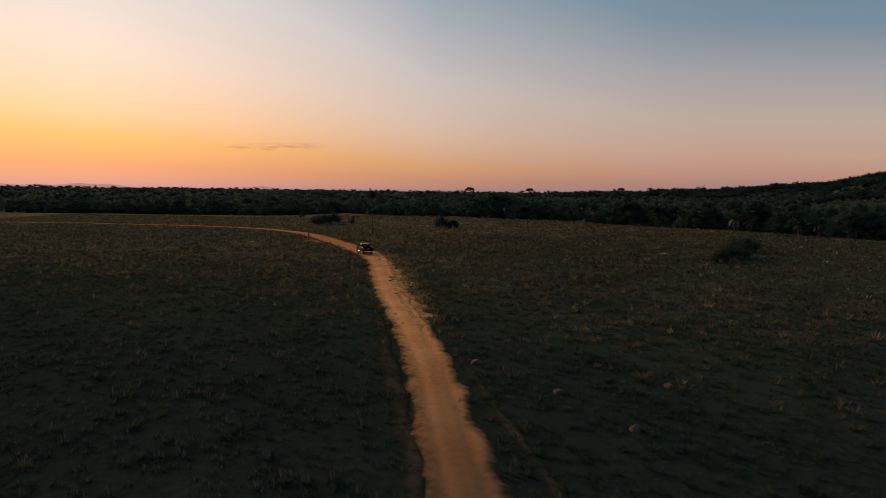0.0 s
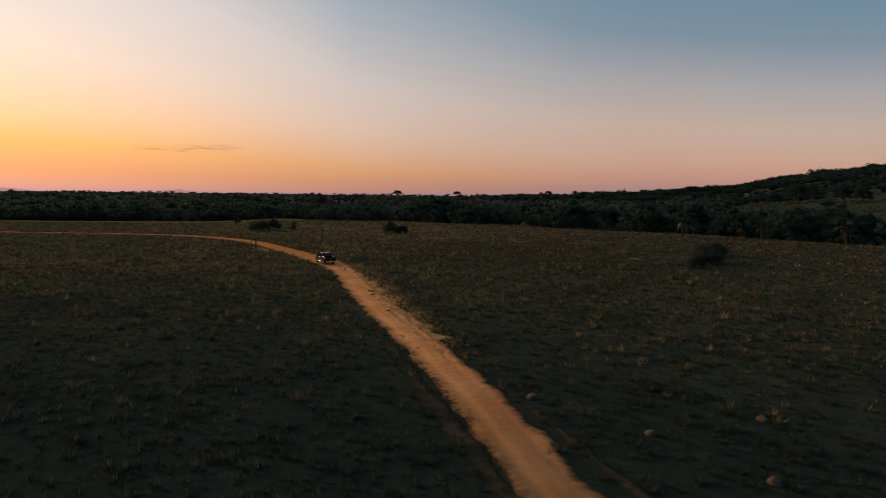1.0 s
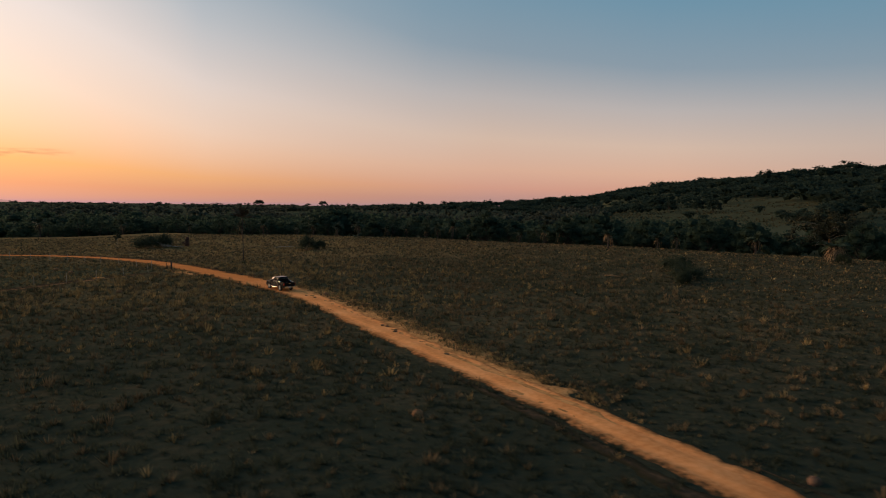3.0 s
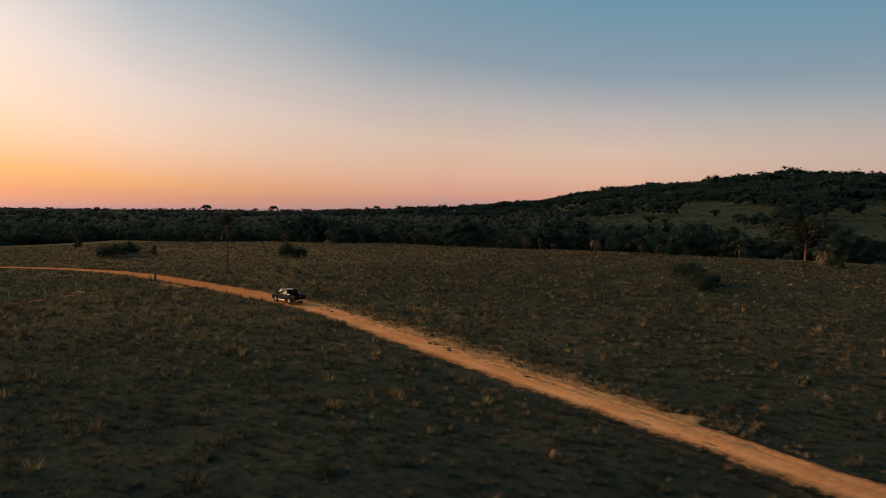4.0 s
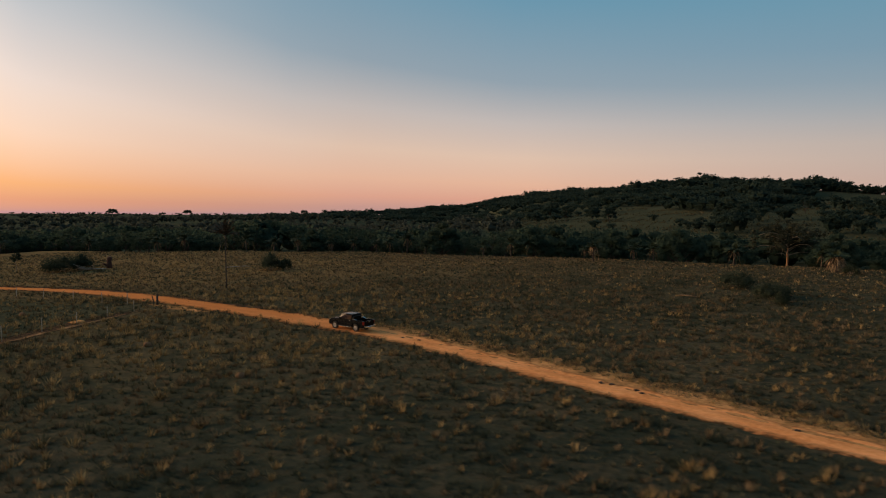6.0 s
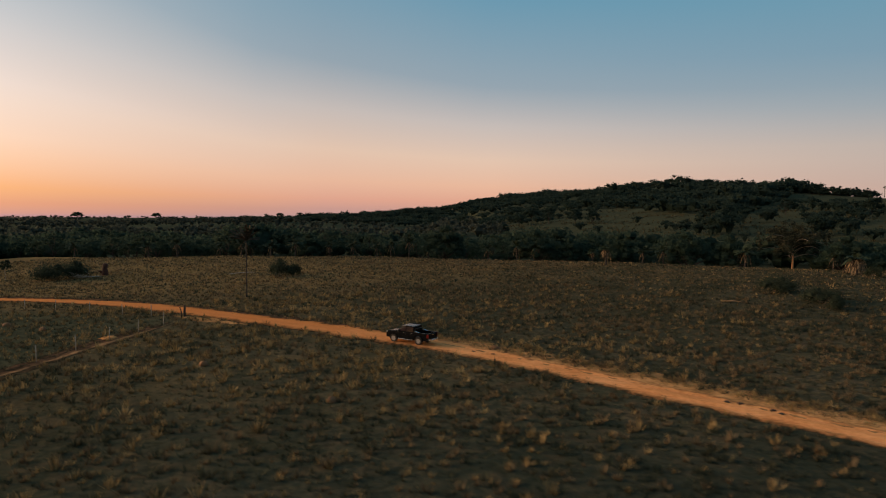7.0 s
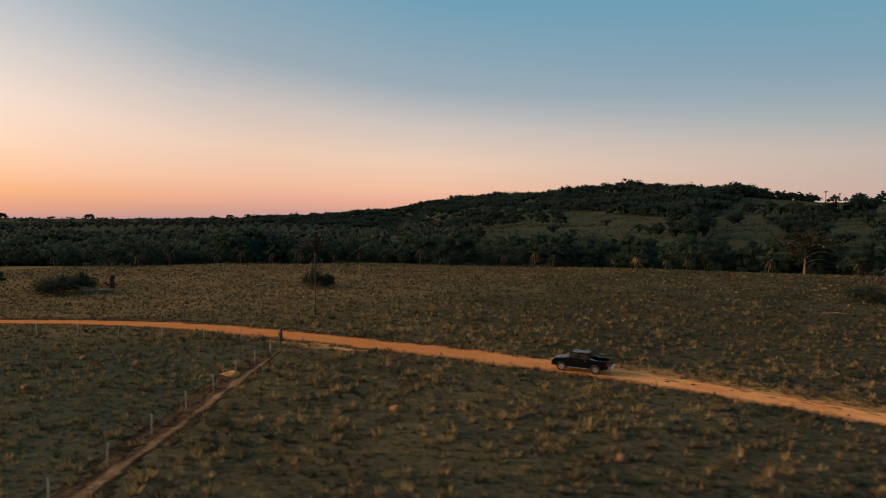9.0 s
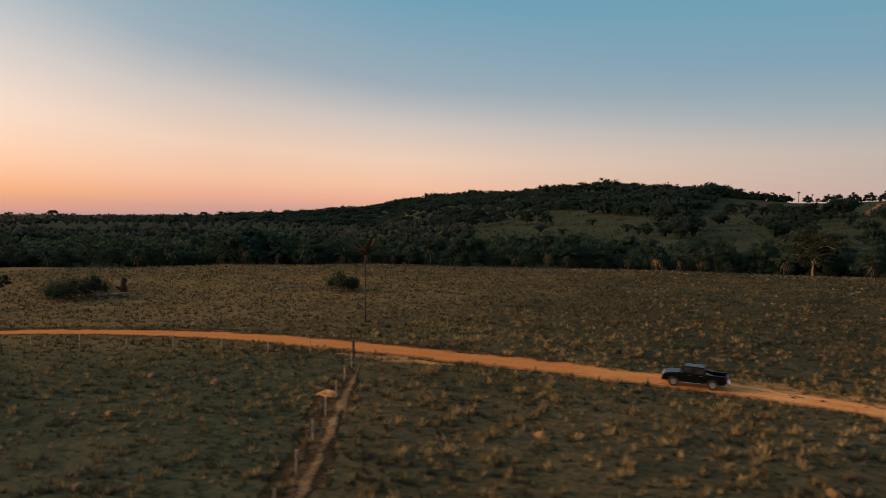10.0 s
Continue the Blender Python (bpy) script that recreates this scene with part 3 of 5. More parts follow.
def tufts(name, places, blades, high, wide, mat, label, width=0.05):
    x, y, r = places
    n = len(x)
    size = np.clip(np.exp(r.normal(-0.14, 0.36, n)), 0.3, 1.7) * (1 - 0.22 * lush(x, y) * smooth(20, -20, x))
    z = land(x, y)
    k = n * blades
    own = np.repeat(np.arange(n), blades)
    ang = r.uniform(0, 6.283, k)
    lean = r.uniform(0.1, 1.0, k)
    s = size[own]
    root = np.stack([x[own] + np.cos(ang) * wide * 0.35 * s * lean, y[own] + np.sin(ang) * wide * 0.35 * s * lean, z[own] - 0.03], -1)
    tip = np.stack([x[own] + np.cos(ang) * wide * s * lean, y[own] + np.sin(ang) * wide * s * lean, z[own] + high * s * (1.15 - 0.55 * lean) * r.uniform(0.6, 1.1, k)], -1)
    w = np.stack([-np.sin(ang), np.cos(ang), 0 * ang], -1) * (width * s)[:, None] * r.uniform(0.6, 1.4, k)[:, None]
    tri = np.stack([root - w, root + w, tip], 1)
    me = soup(name, tri.reshape(-1, 3), 3)
    tagged(part(name, me, mat), label, "grass", kind="stuff")


NEAR, FAR = (-112, 42, 5, 152), (-150, 135, 5, 255)


def inside(places, area, want):
    x, y, r = places
    keep = ((x > area[0]) & (x < area[1]) & (y > area[2]) & (y < area[3])) == want
    return x[keep], y[keep], r


def parted(places, share):
    """The same places in two lots, by a share between 0 and 1 at each place."""
    x, y, r = places
    pick = r.uniform(0, 1, len(x)) < share(x, y)
    return (x[pick], y[pick], r), (x[~pick], y[~pick], r)


def clumps(seed, area, each, clear_road=2.0):
    """Places for tussocks, so many to the square metre, fewer on trodden ground."""
    return scatter(seed, int((area[1] - area[0]) * (area[3] - area[2]) * each), *area, clear_road)


def tussock_lots(seed, places, blades, width, high, wide, tone):
    """Tussocks in several stages of drying, some of them still green."""
    turf, dry = parted(places, lambda x, y: dimmed_turf(x, y))
    dark, dry = parted(dry, lambda x, y: np.clip(0.17 + 0.2 * waves(x, y, 12, seed + 7), 0.04, 0.45))
    # gold thins out southward, which puts the backlit dullness there into the colour
    gold, rest = parted(dry, lambda x, y: np.clip(tone * smooth(50, 118, y) * (1.2 - 0.95 * smooth(-9, 16, x)) + 0.2 * waves(x, y, 26, seed + 5) * (1 - 0.5 * smooth(-10, 40, x)), 0.03, 0.8))
    brown, green = parted(rest, lambda x, y: np.clip(0.72 - 0.32 * smooth(0, 40, x) * smooth(190, 150, y) + 0.25 * waves(x, y, 18, seed + 6) - 0.4 * lush(x, y), 0.05, 0.95))
    tufts("dry_grass_tufts", gold, blades, high, wide, M_GOLD, "golden dry grass tussocks standing in the pasture", width)
    tufts("dry_grass_tufts", brown, blades, high * 0.85, wide, M_BROWNGRASS, "brown dry grass tussocks standing in the pasture", width)
    tufts("grass_tufts", green, blades, high * 0.8, wide * 0.95, M_DULL, "dull green grass tussocks among the dry ones", width)
    tufts("grass_tufts", dark, blades, high * 0.9, wide * 1.05, M_SWARD, "dark green grass tussocks scattered in the dry pasture", width)
    if len(turf[0]):
        tufts("grass_tufts", turf, blades, high * 0.6, wide * 1.1, M_SWARD, "grass tussocks beside the start of the road, coloured dark as if backlit", width)


def verge_grass(seed, count):
    """Trodden golden grass that fringes the road on its eastern side."""
    r = np.random.RandomState(seed)
    line = spline(VERGE, 0.3)
    at = line[r.randint(0, len(line), count)]
    x, y = at[:, 0] + r.normal(0.75, 0.8, count), at[:, 1] + r.uniform(-0.4, 0.4, count)
    d, _, _ = to_line(x, y, ROAD_LINE)
    keep = (d > 1.95) & (r.uniform(0, 1, count) < 0.55 + 0.5 * waves(x, y, 4, seed))
    lots = parted((x[keep], y[keep], r), lambda x, y: 0.55 + 0 * x)
    tufts("verge_grass", lots[0], 12, 0.27, 0.30, M_GOLD, "trodden golden grass along the dirt road", 0.022)
    tufts("verge_grass", lots[1], 14, 0.22, 0.30, M_BROWNGRASS, "trodden brown grass along the dirt road", 0.022)


verge_grass(25, 5200)
tussock_lots(11, clumps(11, NEAR, 2.5), 19, 0.028, 0.48, 0.50, 0.44)
tussock_lots(21, inside(clumps(13, FAR, 2.1), NEAR, False), 7, 0.066, 0.36, 0.46, 0.11)
turf, dry = parted(scatter(12, 70000, *NEAR, 1.35), dimmed_turf)
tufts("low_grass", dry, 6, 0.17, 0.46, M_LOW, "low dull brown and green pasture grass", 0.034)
tufts("low_grass", turf, 6, 0.16, 0.50, M_SWARD, "low green turf of the near pasture, darkened as if backlit", 0.036)
gold, dry = parted(inside(scatter(14, 90000, *FAR), NEAR, False), lambda x, y: np.clip(smooth(150, 190, y) * smooth(70, 10, x) * 0.8 + 0.12, 0, 1))
brown, dull = parted(dry, lambda x, y: np.clip(smooth(150, 195, y) + 0.25, 0, 1))
tufts("low_grass", brown, 5, 0.24, 0.60, M_BROWNGRASS, "brown dry grass over the far pasture", 0.075)
tufts("low_grass", dull, 5, 0.24, 0.60, M_LOW, "dull olive grass over the far pasture", 0.075)
tufts("low_grass", gold, 5, 0.26, 0.60, M_GOLD, "golden dry grass towards the wood's edge", 0.075)


# ---- woods ----
def ball_quads(r, centres, ext, sides=7, rings=4):
    """Lumpy low-cut balls, as loose quads."""
    n = len(centres)
    t = np.linspace(-1.2, 1.5, rings + 1)
    a = np.arange(sides + 1) * (6.2832 / sides)
    tt, aa = np.meshgrid(t, a, indexing="ij")
    ph = r.uniform(0, 6.28, (3, n, 1, 1))
    q = 1 + 0.16 * np.sin(2 * aa + ph[0] + 2 * tt) + 0.12 * np.sin(3 * aa + ph[1] - 3 * tt)
    q[..., -1] = q[..., 0]
    p = np.stack([np.cos(tt) * np.cos(aa + ph[2]) * q, np.cos(tt) * np.sin(aa + ph[2]) * q, np.sin(tt) * q], -1)
    p = p * np.asarray(ext)[:, None, None, :] + np.asarray(centres)[:, None, None, :]
    return np.stack([p[:, :-1, :-1], p[:, :-1, 1:], p[:, 1:, 1:], p[:, 1:, :-1]], 3).reshape(-1, 3)


def leaf_quads(r, centres, radii, per, leaf, squash=0.75, core=0.55):
    """Small leaf cards on the outside of clumps."""
    n = len(centres) * per
    own = np.repeat(np.arange(len(centres)), per)
    v = r.normal(size=(n, 3))
    v /= np.linalg.norm(v, axis=1)[:, None]
    c = centres[own] + v * (radii[own] * r.uniform(0.55, 1.08, n))[:, None] * np.array([1, 1, squash])
    a = r.normal(size=(n, 3))
    a /= np.linalg.norm(a, axis=1)[:, None]
    b = np.cross(a, v + 0.35 * r.normal(size=(n, 3)))
    b /= np.linalg.norm(b, axis=1)[:, None] + 1e-6
    s = (leaf * r.uniform(0.6, 1.35, n))[:, None]
    cards = np.stack([c - a * s, c - b * s * 0.6, c + a * s, c + b * s * 0.6], 1).reshape(-1, 3)
    return np.concatenate([cards, ball_quads(r, centres, np.stack([radii, radii, radii * squash], -1) * core, 5, 3)])


def tube(path, radii, sides=6):
    verts, faces = [], []
    path = [Vector(p) for p in path]
    for i, p in enumerate(path):
        w = (path[min(i + 1, len(path) - 1)] - path[max(i - 1, 0)]).normalized()
        side = w.orthogonal().normalized()
        other = w.cross(side)
        for k in range(sides):
            a = 6.2832 * k / sides
            verts.append(p + (side * math.cos(a) + other * math.sin(a)) * radii[i])
    for i in range(len(path) - 1):
        for k in range(sides):
            faces.append((i * sides + k, i * sides + (k + 1) % sides, (i + 1) * sides + (k + 1) % sides, (i + 1) * sides + k))
    faces.append(tuple(range(sides - 1, -1, -1)))
    faces.append(tuple(range((len(path) - 1) * sides, len(path) * sides)))
    return verts, faces


def tubes(name, list_of):
    verts, faces = [], []
    for path, radii, sides in list_of:
        v, f = tube(path, radii, sides)
        faces += [tuple(i + len(verts) for i in q) for q in f]
        verts += v
    return mesh_of(name, verts, faces, True)


def tree_meshes(seed, high, spread, bare=0.35, clumps=26, per=55, leaf=0.30, squash=0.7, trunk_r=0.22, core=0.55, every=3):
    """Trunk with limbs, and a crown of leaf clumps round the limbs' ends."""
    r = np.random.RandomState(seed)
    fork = Vector((r.uniform(-0.3, 0.3), r.uniform(-0.3, 0.3), high * bare))
    limbs = [([(0, 0, -0.6), (0, 0, 0.1), fork * 0.5 + Vector((0.1, 0, 0)), fork], [trunk_r * 1.5, trunk_r * 1.15, trunk_r, trunk_r * 0.85], 8)]
    centres, radii = [], []
    for k in range(clumps):
        a = k * 2.4 + r.uniform(-0.4, 0.4)
        q = math.sqrt((k + 0.5) / clumps)
        rad = spread * q * r.uniform(0.75, 1.0)
        top = high * (bare + (1 - bare) * (1 - 0.75 * q ** 2) * r.uniform(0.55, 0.98))
        c = Vector((rad * math.cos(a), rad * math.sin(a), top))
        centres.append(c)
        radii.append(spread * r.uniform(0.20, 0.34))
        if k % every == 0:
            mid = fork.lerp(c, 0.5) + Vector((r.uniform(-0.06, 0.06) * spread, r.uniform(-0.06, 0.06) * spread, 0.06 * high * (1 - q)))
            limbs.append(([fork - Vector((0, 0, 0.3)), mid, c], [trunk_r * 0.55, trunk_r * 0.35, 0.03], 5))
    cards = leaf_quads(r, np.array(centres), np.array(radii), per, leaf, squash, core)
    return tubes("trunk", limbs), soup("crown", cards, 4)


def plant_tree(name, meshes, m, label, group="", leaf=M_LEAF, bark=M_BARK):
    ob = thing(name, m, label, "tree", group)
    part("trunk", meshes[0], bark, ob)
    part("crown", meshes[1], leaf, ob)
    return ob


def spot(x, y, turn=0.0, size=1.0, sink=0.0):
    return pose(x, y, float(land(x, y)) - sink, 0, 0, turn) @ Matrix.Diagonal((size, size, size, 1))


KINDS = [tree_meshes(31, 9.5, 4.2, 0.22, 26, 38, 0.24, core=0.42), tree_meshes(32, 8.0, 4.8, 0.14, 26, 38, 0.25, core=0.42), tree_meshes(33, 10.0, 3.8, 0.2, 24, 38, 0.24, core=0.42),
         tree_meshes(34, 6.0, 3.8, 0.1, 24, 38, 0.25, core=0.42), tree_meshes(35, 11.0, 5.0, 0.2, 30, 38, 0.26, core=0.42)]
NAMED = [plant_tree("broadleaf_tree", k, spot(60 + 14 * i, 262 - 24 * i), "dark leafy tree on the far edge of the pasture", "trees along the pasture", M_LEAF, M_DARKPOST) for i, k in enumerate(KINDS)]
rt = np.random.RandomState(5)
edge = spline(FIELD_EDGE[1:-1], 1.0)
for i, p in enumerate(edge[::6]):
    for row in range(2):
        x, y = p + np.array([rt.uniform(-3, 3), rt.uniform(-3, 3)])
        w = edge[min(i * 6 + 5, len(edge) - 1)] - edge[max(i * 6 - 5, 0)]
        w = np.array([-w[1], w[0]]) / np.linalg.norm(w)
        x, y = np.array([x, y]) + w * (14 + row * 11 + rt.uniform(0, 8))
        if -200 < x < 180 and 40 < y < 330 and math.hypot(x - 132, y - 138) > 19:
            copy_thing(NAMED[rt.randint(5)], spot(x, y, rt.uniform(0, 360), rt.uniform(0.5, 0.75) + (0.28 if x < 55 else 0.0)))

DOME = tree_meshes(36, 8.6, 6.0, 0.06, 46, 110, 0.17, 0.8, 0.25, 0.55)
for x, y, size in ((65, 211, 1.2), (82, 188, 1.05), (88, 181, 0.85), (98, 172, 1.1), (106, 155, 1.15), (113, 146, 1.1), (36, 246, 1.0), (121, 122, 1.05), (127, 105, 1.0)):
    plant_tree("round_tree", DOME, spot(x, y, x * 13 % 360, size), "dense dark round-crowned tree at the wood's edge", "trees along the pasture", M_LEAF, M_DARKPOST)


def crowns(name, seed, x, y, per, leaf, tall, label, lobes=4, wide=1.0, mat=M_FAR, sides=4, rings=2):
    """Rough crowns of several lobes, each a solid clump with leaf sprays round it, joined into one sheet of foliage."""
    r = np.random.RandomState(seed)
    n = len(x)
    big = np.clip(np.hypot(x, y - 90) / 900, 1.0, 2.0)
    base = land(x, y)
    high = tall * np.clip(np.exp(r.normal(0, 0.20, n) + 0.22 * waves(x, y, 70, seed)), 0.5, 1.8) * np.clip(big, 1, 1.3)
    whole = high * r.uniform(0.42, 0.66, n) * wide * np.clip(big, 1, 1.4)
    # lobe 0 of each tree is its body down to the ground, the others swell out of its upper half
    tree = np.repeat(np.arange(n), lobes)
    m = len(tree)
    k = np.arange(m) % lobes
    body = k == 0
    a, q = k * 2.4 + r.uniform(0, 6.28, n)[tree], np.where(body, 0.0, np.sqrt((k + r.uniform(0, 0.6, m)) / lobes) * 0.8)
    rad = whole[tree] * np.where(body, r.uniform(0.7, 0.85, m), r.uniform(0.40, 0.60, m))
    tip = high[tree] * np.where(body, r.uniform(0.82, 0.92, m), (1.04 - 0.42 * q ** 2) * r.uniform(0.86, 1.0, m))
    half = np.where(body, tip * 0.54, np.maximum(tip * 0.2, rad * 0.62))
    centre = np.stack([x[tree] + np.cos(a) * q * whole[tree], y[tree] + np.sin(a) * q * whole[tree], base[tree] + tip - half], -1)
    ext = np.stack([rad, rad, half], -1)
    core = ball_quads(r, centre, ext * 0.58, sides, rings)
    own = np.repeat(np.arange(m), per)
    v = r.normal(size=(len(own), 3))
    v[:, 2] = np.abs(v[:, 2]) * 0.9 - 0.25
    v /= np.linalg.norm(v, axis=1)[:, None]
    c = centre[own] + v * ext[own] * r.uniform(0.62, 1.02, len(own))[:, None]
    # sprays stand every way, so that no crown shades like a ball
    v = 0.7 * v + r.normal(size=v.shape) * 0.5
    a = np.cross(v, r.normal(size=v.shape))
    a /= np.linalg.norm(a, axis=1)[:, None]
    b = np.cross(v, a)
    b /= np.linalg.norm(b, axis=1)[:, None]
    s = (whole[tree][own] * r.uniform(0.5, 1.3, len(own)) * leaf)[:, None]
    quads = np.stack([c - a * s, c - b * s * 0.85, c + a * s, c + b * s * 0.85], 1).reshape(-1, 3)
    tagged(part(name, soup(name, np.concatenate([quads, core]), 4), mat), label, "forest", kind="stuff")


def woods():
    r = np.random.RandomState(77)
    # the near rim of the woods, behind the belt
    x, y = r.uniform(-420, 330, 9000), r.uniform(-60, 520, 9000)
    e, _, side = to_line(x, y, FIELD_EDGE)
    keep = (side > 0) & (e > 30) & (e < np.where(x > 40, 105, 230)) & (r.uniform(0.05, 1, 9000) < wooded(x, y))
    x, y, e = x[keep][:1150], y[keep][:1150], e[keep][:1150]
    seen = x > -250
    x, y, e = x[seen], y[seen], e[seen]
    rim = e < 60
    crowns("near_wood", 78, x[rim], y[rim], 76, 0.056, 8.6, "dense dark woodland behind the edge of the pasture", 5, 1.3, M_LEAF, 7, 4)
    crowns("near_wood", 84, x[~rim], y[~rim], 28, 0.075, 8.6, "dense dark woodland deeper behind the pasture", 4, 1.4, M_LEAF, 6, 3)
    # the wooded hill
    x, y = r.uniform(160, 960, 15000), r.uniform(200, 1080, 15000)
    rd, rs, side = to_line(x, y, RIDGE)
    keep = ((side < 0) | (rd < 60)) & in_outline(x, y, HILL_WOOD) & (r.uniform(0.05, 1, 15000) < wooded(x, y))
    x, y = x[keep][:2300], y[keep][:2300]
    # a taller row along the crest
    line = spline([p[:2] for p in RIDGE[1:11]], 9.0)
    line = line[in_outline(line[:, 0], line[:, 1], HILL_WOOD)]
    x, y = np.concatenate([x, line[:, 0] + r.uniform(-7, 7, len(line))]), np.concatenate([y, line[:, 1] + r.uniform(-7, 7, len(line))])
    crowns("hill_wood", 79, x, y, 21, 0.082, 7.3 + 0.9 * smooth(800, 480, y) + 2.8 * smooth(470, 370, y), "dark woodland covering the hill", 4, 1.55)
    # trees scattered over the open slope beside the hill wood
    x, y = r.uniform(235, 640, 900), r.uniform(90, 330, 900)
    e, _, out = to_line(x, y, FIELD_EDGE)
    keep = in_outline(x, y, OPEN_SLOPE) & (e > 110) & (0.35 + 0.5 * waves(x, y, 70, 64) > r.uniform(0, 1, 900)) & (x < 430)
    crowns("slope_trees", 83, x[keep][:95], y[keep][:95], 60, 0.09, 7.5, "dark bushy trees dotted over the open slope", 5, 1.15)
    # trees closing the upper end of the clearing
    x, y = r.uniform(215, 480, 700), r.uniform(420, 640, 700)
    keep = in_outline(x, y, OPEN_SLOPE) & (r.uniform(0, 1, 700) < 0.25 + 0.75 * smooth(440, 520, y))
    crowns("slope_trees", 85, x[keep][:130], y[keep][:130], 40, 0.08, 6.5, "dark trees closing the upper end of the clearing", 4, 1.4)
    # the plain out to the horizon
    bearing = np.radians(r.uniform(-72, 60, 15000))
    dist = 260 + 3700 * r.uniform(0, 1, 15000) ** 1.7
    x, y = np.sin(bearing) * dist, np.cos(bearing) * dist + 90
    e, _, side = to_line(x, y, FIELD_EDGE)
    keep = (side > 0) & (e > 200) & ~in_outline(x, y, HILL_WOOD) & (r.uniform(0.05, 1, 15000) < wooded(x, y))
    x, y, bearing = x[keep][:2400], y[keep][:2400], bearing[keep][:2400]
    x, y = x[bearing > -0.75], y[bearing > -0.75]
    # thicker on the plain's near side
    bearing, dist = np.radians(r.uniform(-40, 40, 3000)), r.uniform(300, 950, 3000)
    mx, my = np.sin(bearing) * dist, np.cos(bearing) * dist + 90
    e, _, side = to_line(mx, my, FIELD_EDGE)
    keep = (side > 0) & (e > 120) & ~in_outline(mx, my, HILL_WOOD) & (r.uniform(0.05, 1, 3000) < wooded(mx, my))
    x, y = np.concatenate([x, mx[keep][:1200]]), np.concatenate([y, my[keep][:1200]])
    crowns("plain_wood", 80, x, y, 10, 0.125, 8.0, "dark woodland reaching over the plain to the horizon", 3, 1.2, M_PLAIN)
    # low scrub dotted over the clearing
    x, y = r.uniform(205, 640, 1500), r.uniform(110, 640, 1500)
    keep = in_outline(x, y, OPEN_SLOPE) & (0.1 + 0.45 * waves(x, y, 60, 65) > r.uniform(0, 1, 1500))
    crowns("scrub", 81, x[keep], y[keep], 8, 0.3, 1.5, "low scrub dotted over the hillside clearing", 2, 1.3)
    # pale grass in rows across the slope
    row = r.randint(0, 34, 11000)
    u, w = r.uniform(-170, 170, 11000), row * 8.0 + r.normal(0, 0.9, 11000)
    x, y = 215 + 0.86 * w - 0.5 * u, 255 + 0.5 * w + 0.86 * u
    keep = in_outline(x, y, OPEN_SLOPE) & (r.uniform(0, 1, 11000) < 0.35 + 0.6 * waves(x, y, 40, 31))
    tufts("dry_grass_tufts", (x[keep], y[keep], r), 14, 1.0, 1.0, M_DULL, "pale grass in rows over the hillside clearing", 0.13)


woods()


# ---- single trees, palms and bushes ----
def umbrella(seed, high, spread):
    return tree_meshes(seed, high, spread, 0.62, 22, 40, spread * 0.09, 0.6, high * 0.02)


def lone(name, meshes, x, y, label, group, size=1.0, turn=0.0, leaf=M_LEAF, bark=M_BARK):
    return plant_tree(name, meshes, spot(x, y, turn, size), label, group, leaf, bark)


FLAT = umbrella(51, 17, 7.0)
for x, y, top in ((93, 1403, 20.0), (217.5, 1345, 19.0)):
    lone("umbrella_tree", FLAT, x, y, "tall flat-topped tree standing above the far woods", "flat-topped trees on the skyline", (top - float(land(x, y))) / 17, x)
lone("umbrella_tree", FLAT, 244, 791, "flat-topped tree on the wooded rise", "flat-topped trees on the skyline", 0.7, 40)
CLEAR = [tree_meshes(61, 13, 8.0, 0.08, 28, 56, 0.6), tree_meshes(62, 13, 4.6, 0.22, 18, 56, 0.5), tree_meshes(63, 12, 6.6, 0.16, 24, 56, 0.55)]
for k, x, y, size in ((0, 345, 459, 1.1), (1, 311, 405, 1.05), (2, 318.5, 384.5, 0.95), (2, 314, 364, 0.9), (1, 204, 338, 0.75), (2, 292, 418, 0.8), (2, 309, 267, 1.35), (2, 292, 248, 1.15), (1, 368, 251, 0.9), (0, 393, 194, 1.1), (0, 382, 207, 0.9), (1, 426, 430, 0.7), (2, 398, 345, 0.8)):
    lone("pasture_tree", CLEAR[k], x, y, "dark round tree on the hillside clearing", "trees on the clearing", size, x * 7 % 360, M_FAR, M_DARKPOST)
RIDGE_TREES = [(2, 620, 341, 0.9), (0, 621, 334, 0.85), (2, 622, 326, 0.9), (0, 620, 318, 0.8), (2, 622, 311, 0.8), (0, 621, 303, 0.75), (0, 620, 294, 0.75), (2, 622, 290, 0.7), (2, 621, 272, 0.75), (2, 620, 263, 0.4), (0, 621, 255, 0.7), (2, 622, 249, 0.75), (2, 622, 242, 0.35), (0, 624, 234, 0.85), (2, 627, 222, 0.95), (0, 628, 209, 0.9), (2, 628, 200, 0.8), (0, 629, 186, 0.7)]
for k, x, y, size in RIDGE_TREES:
    plant_tree("ridge_tree", CLEAR[k], spot(x, y, y * 11 % 360, size, 2.6 * size), "dark tree on the skyline of the ridge", "trees on the ridge", M_FAR, M_DARKPOST)


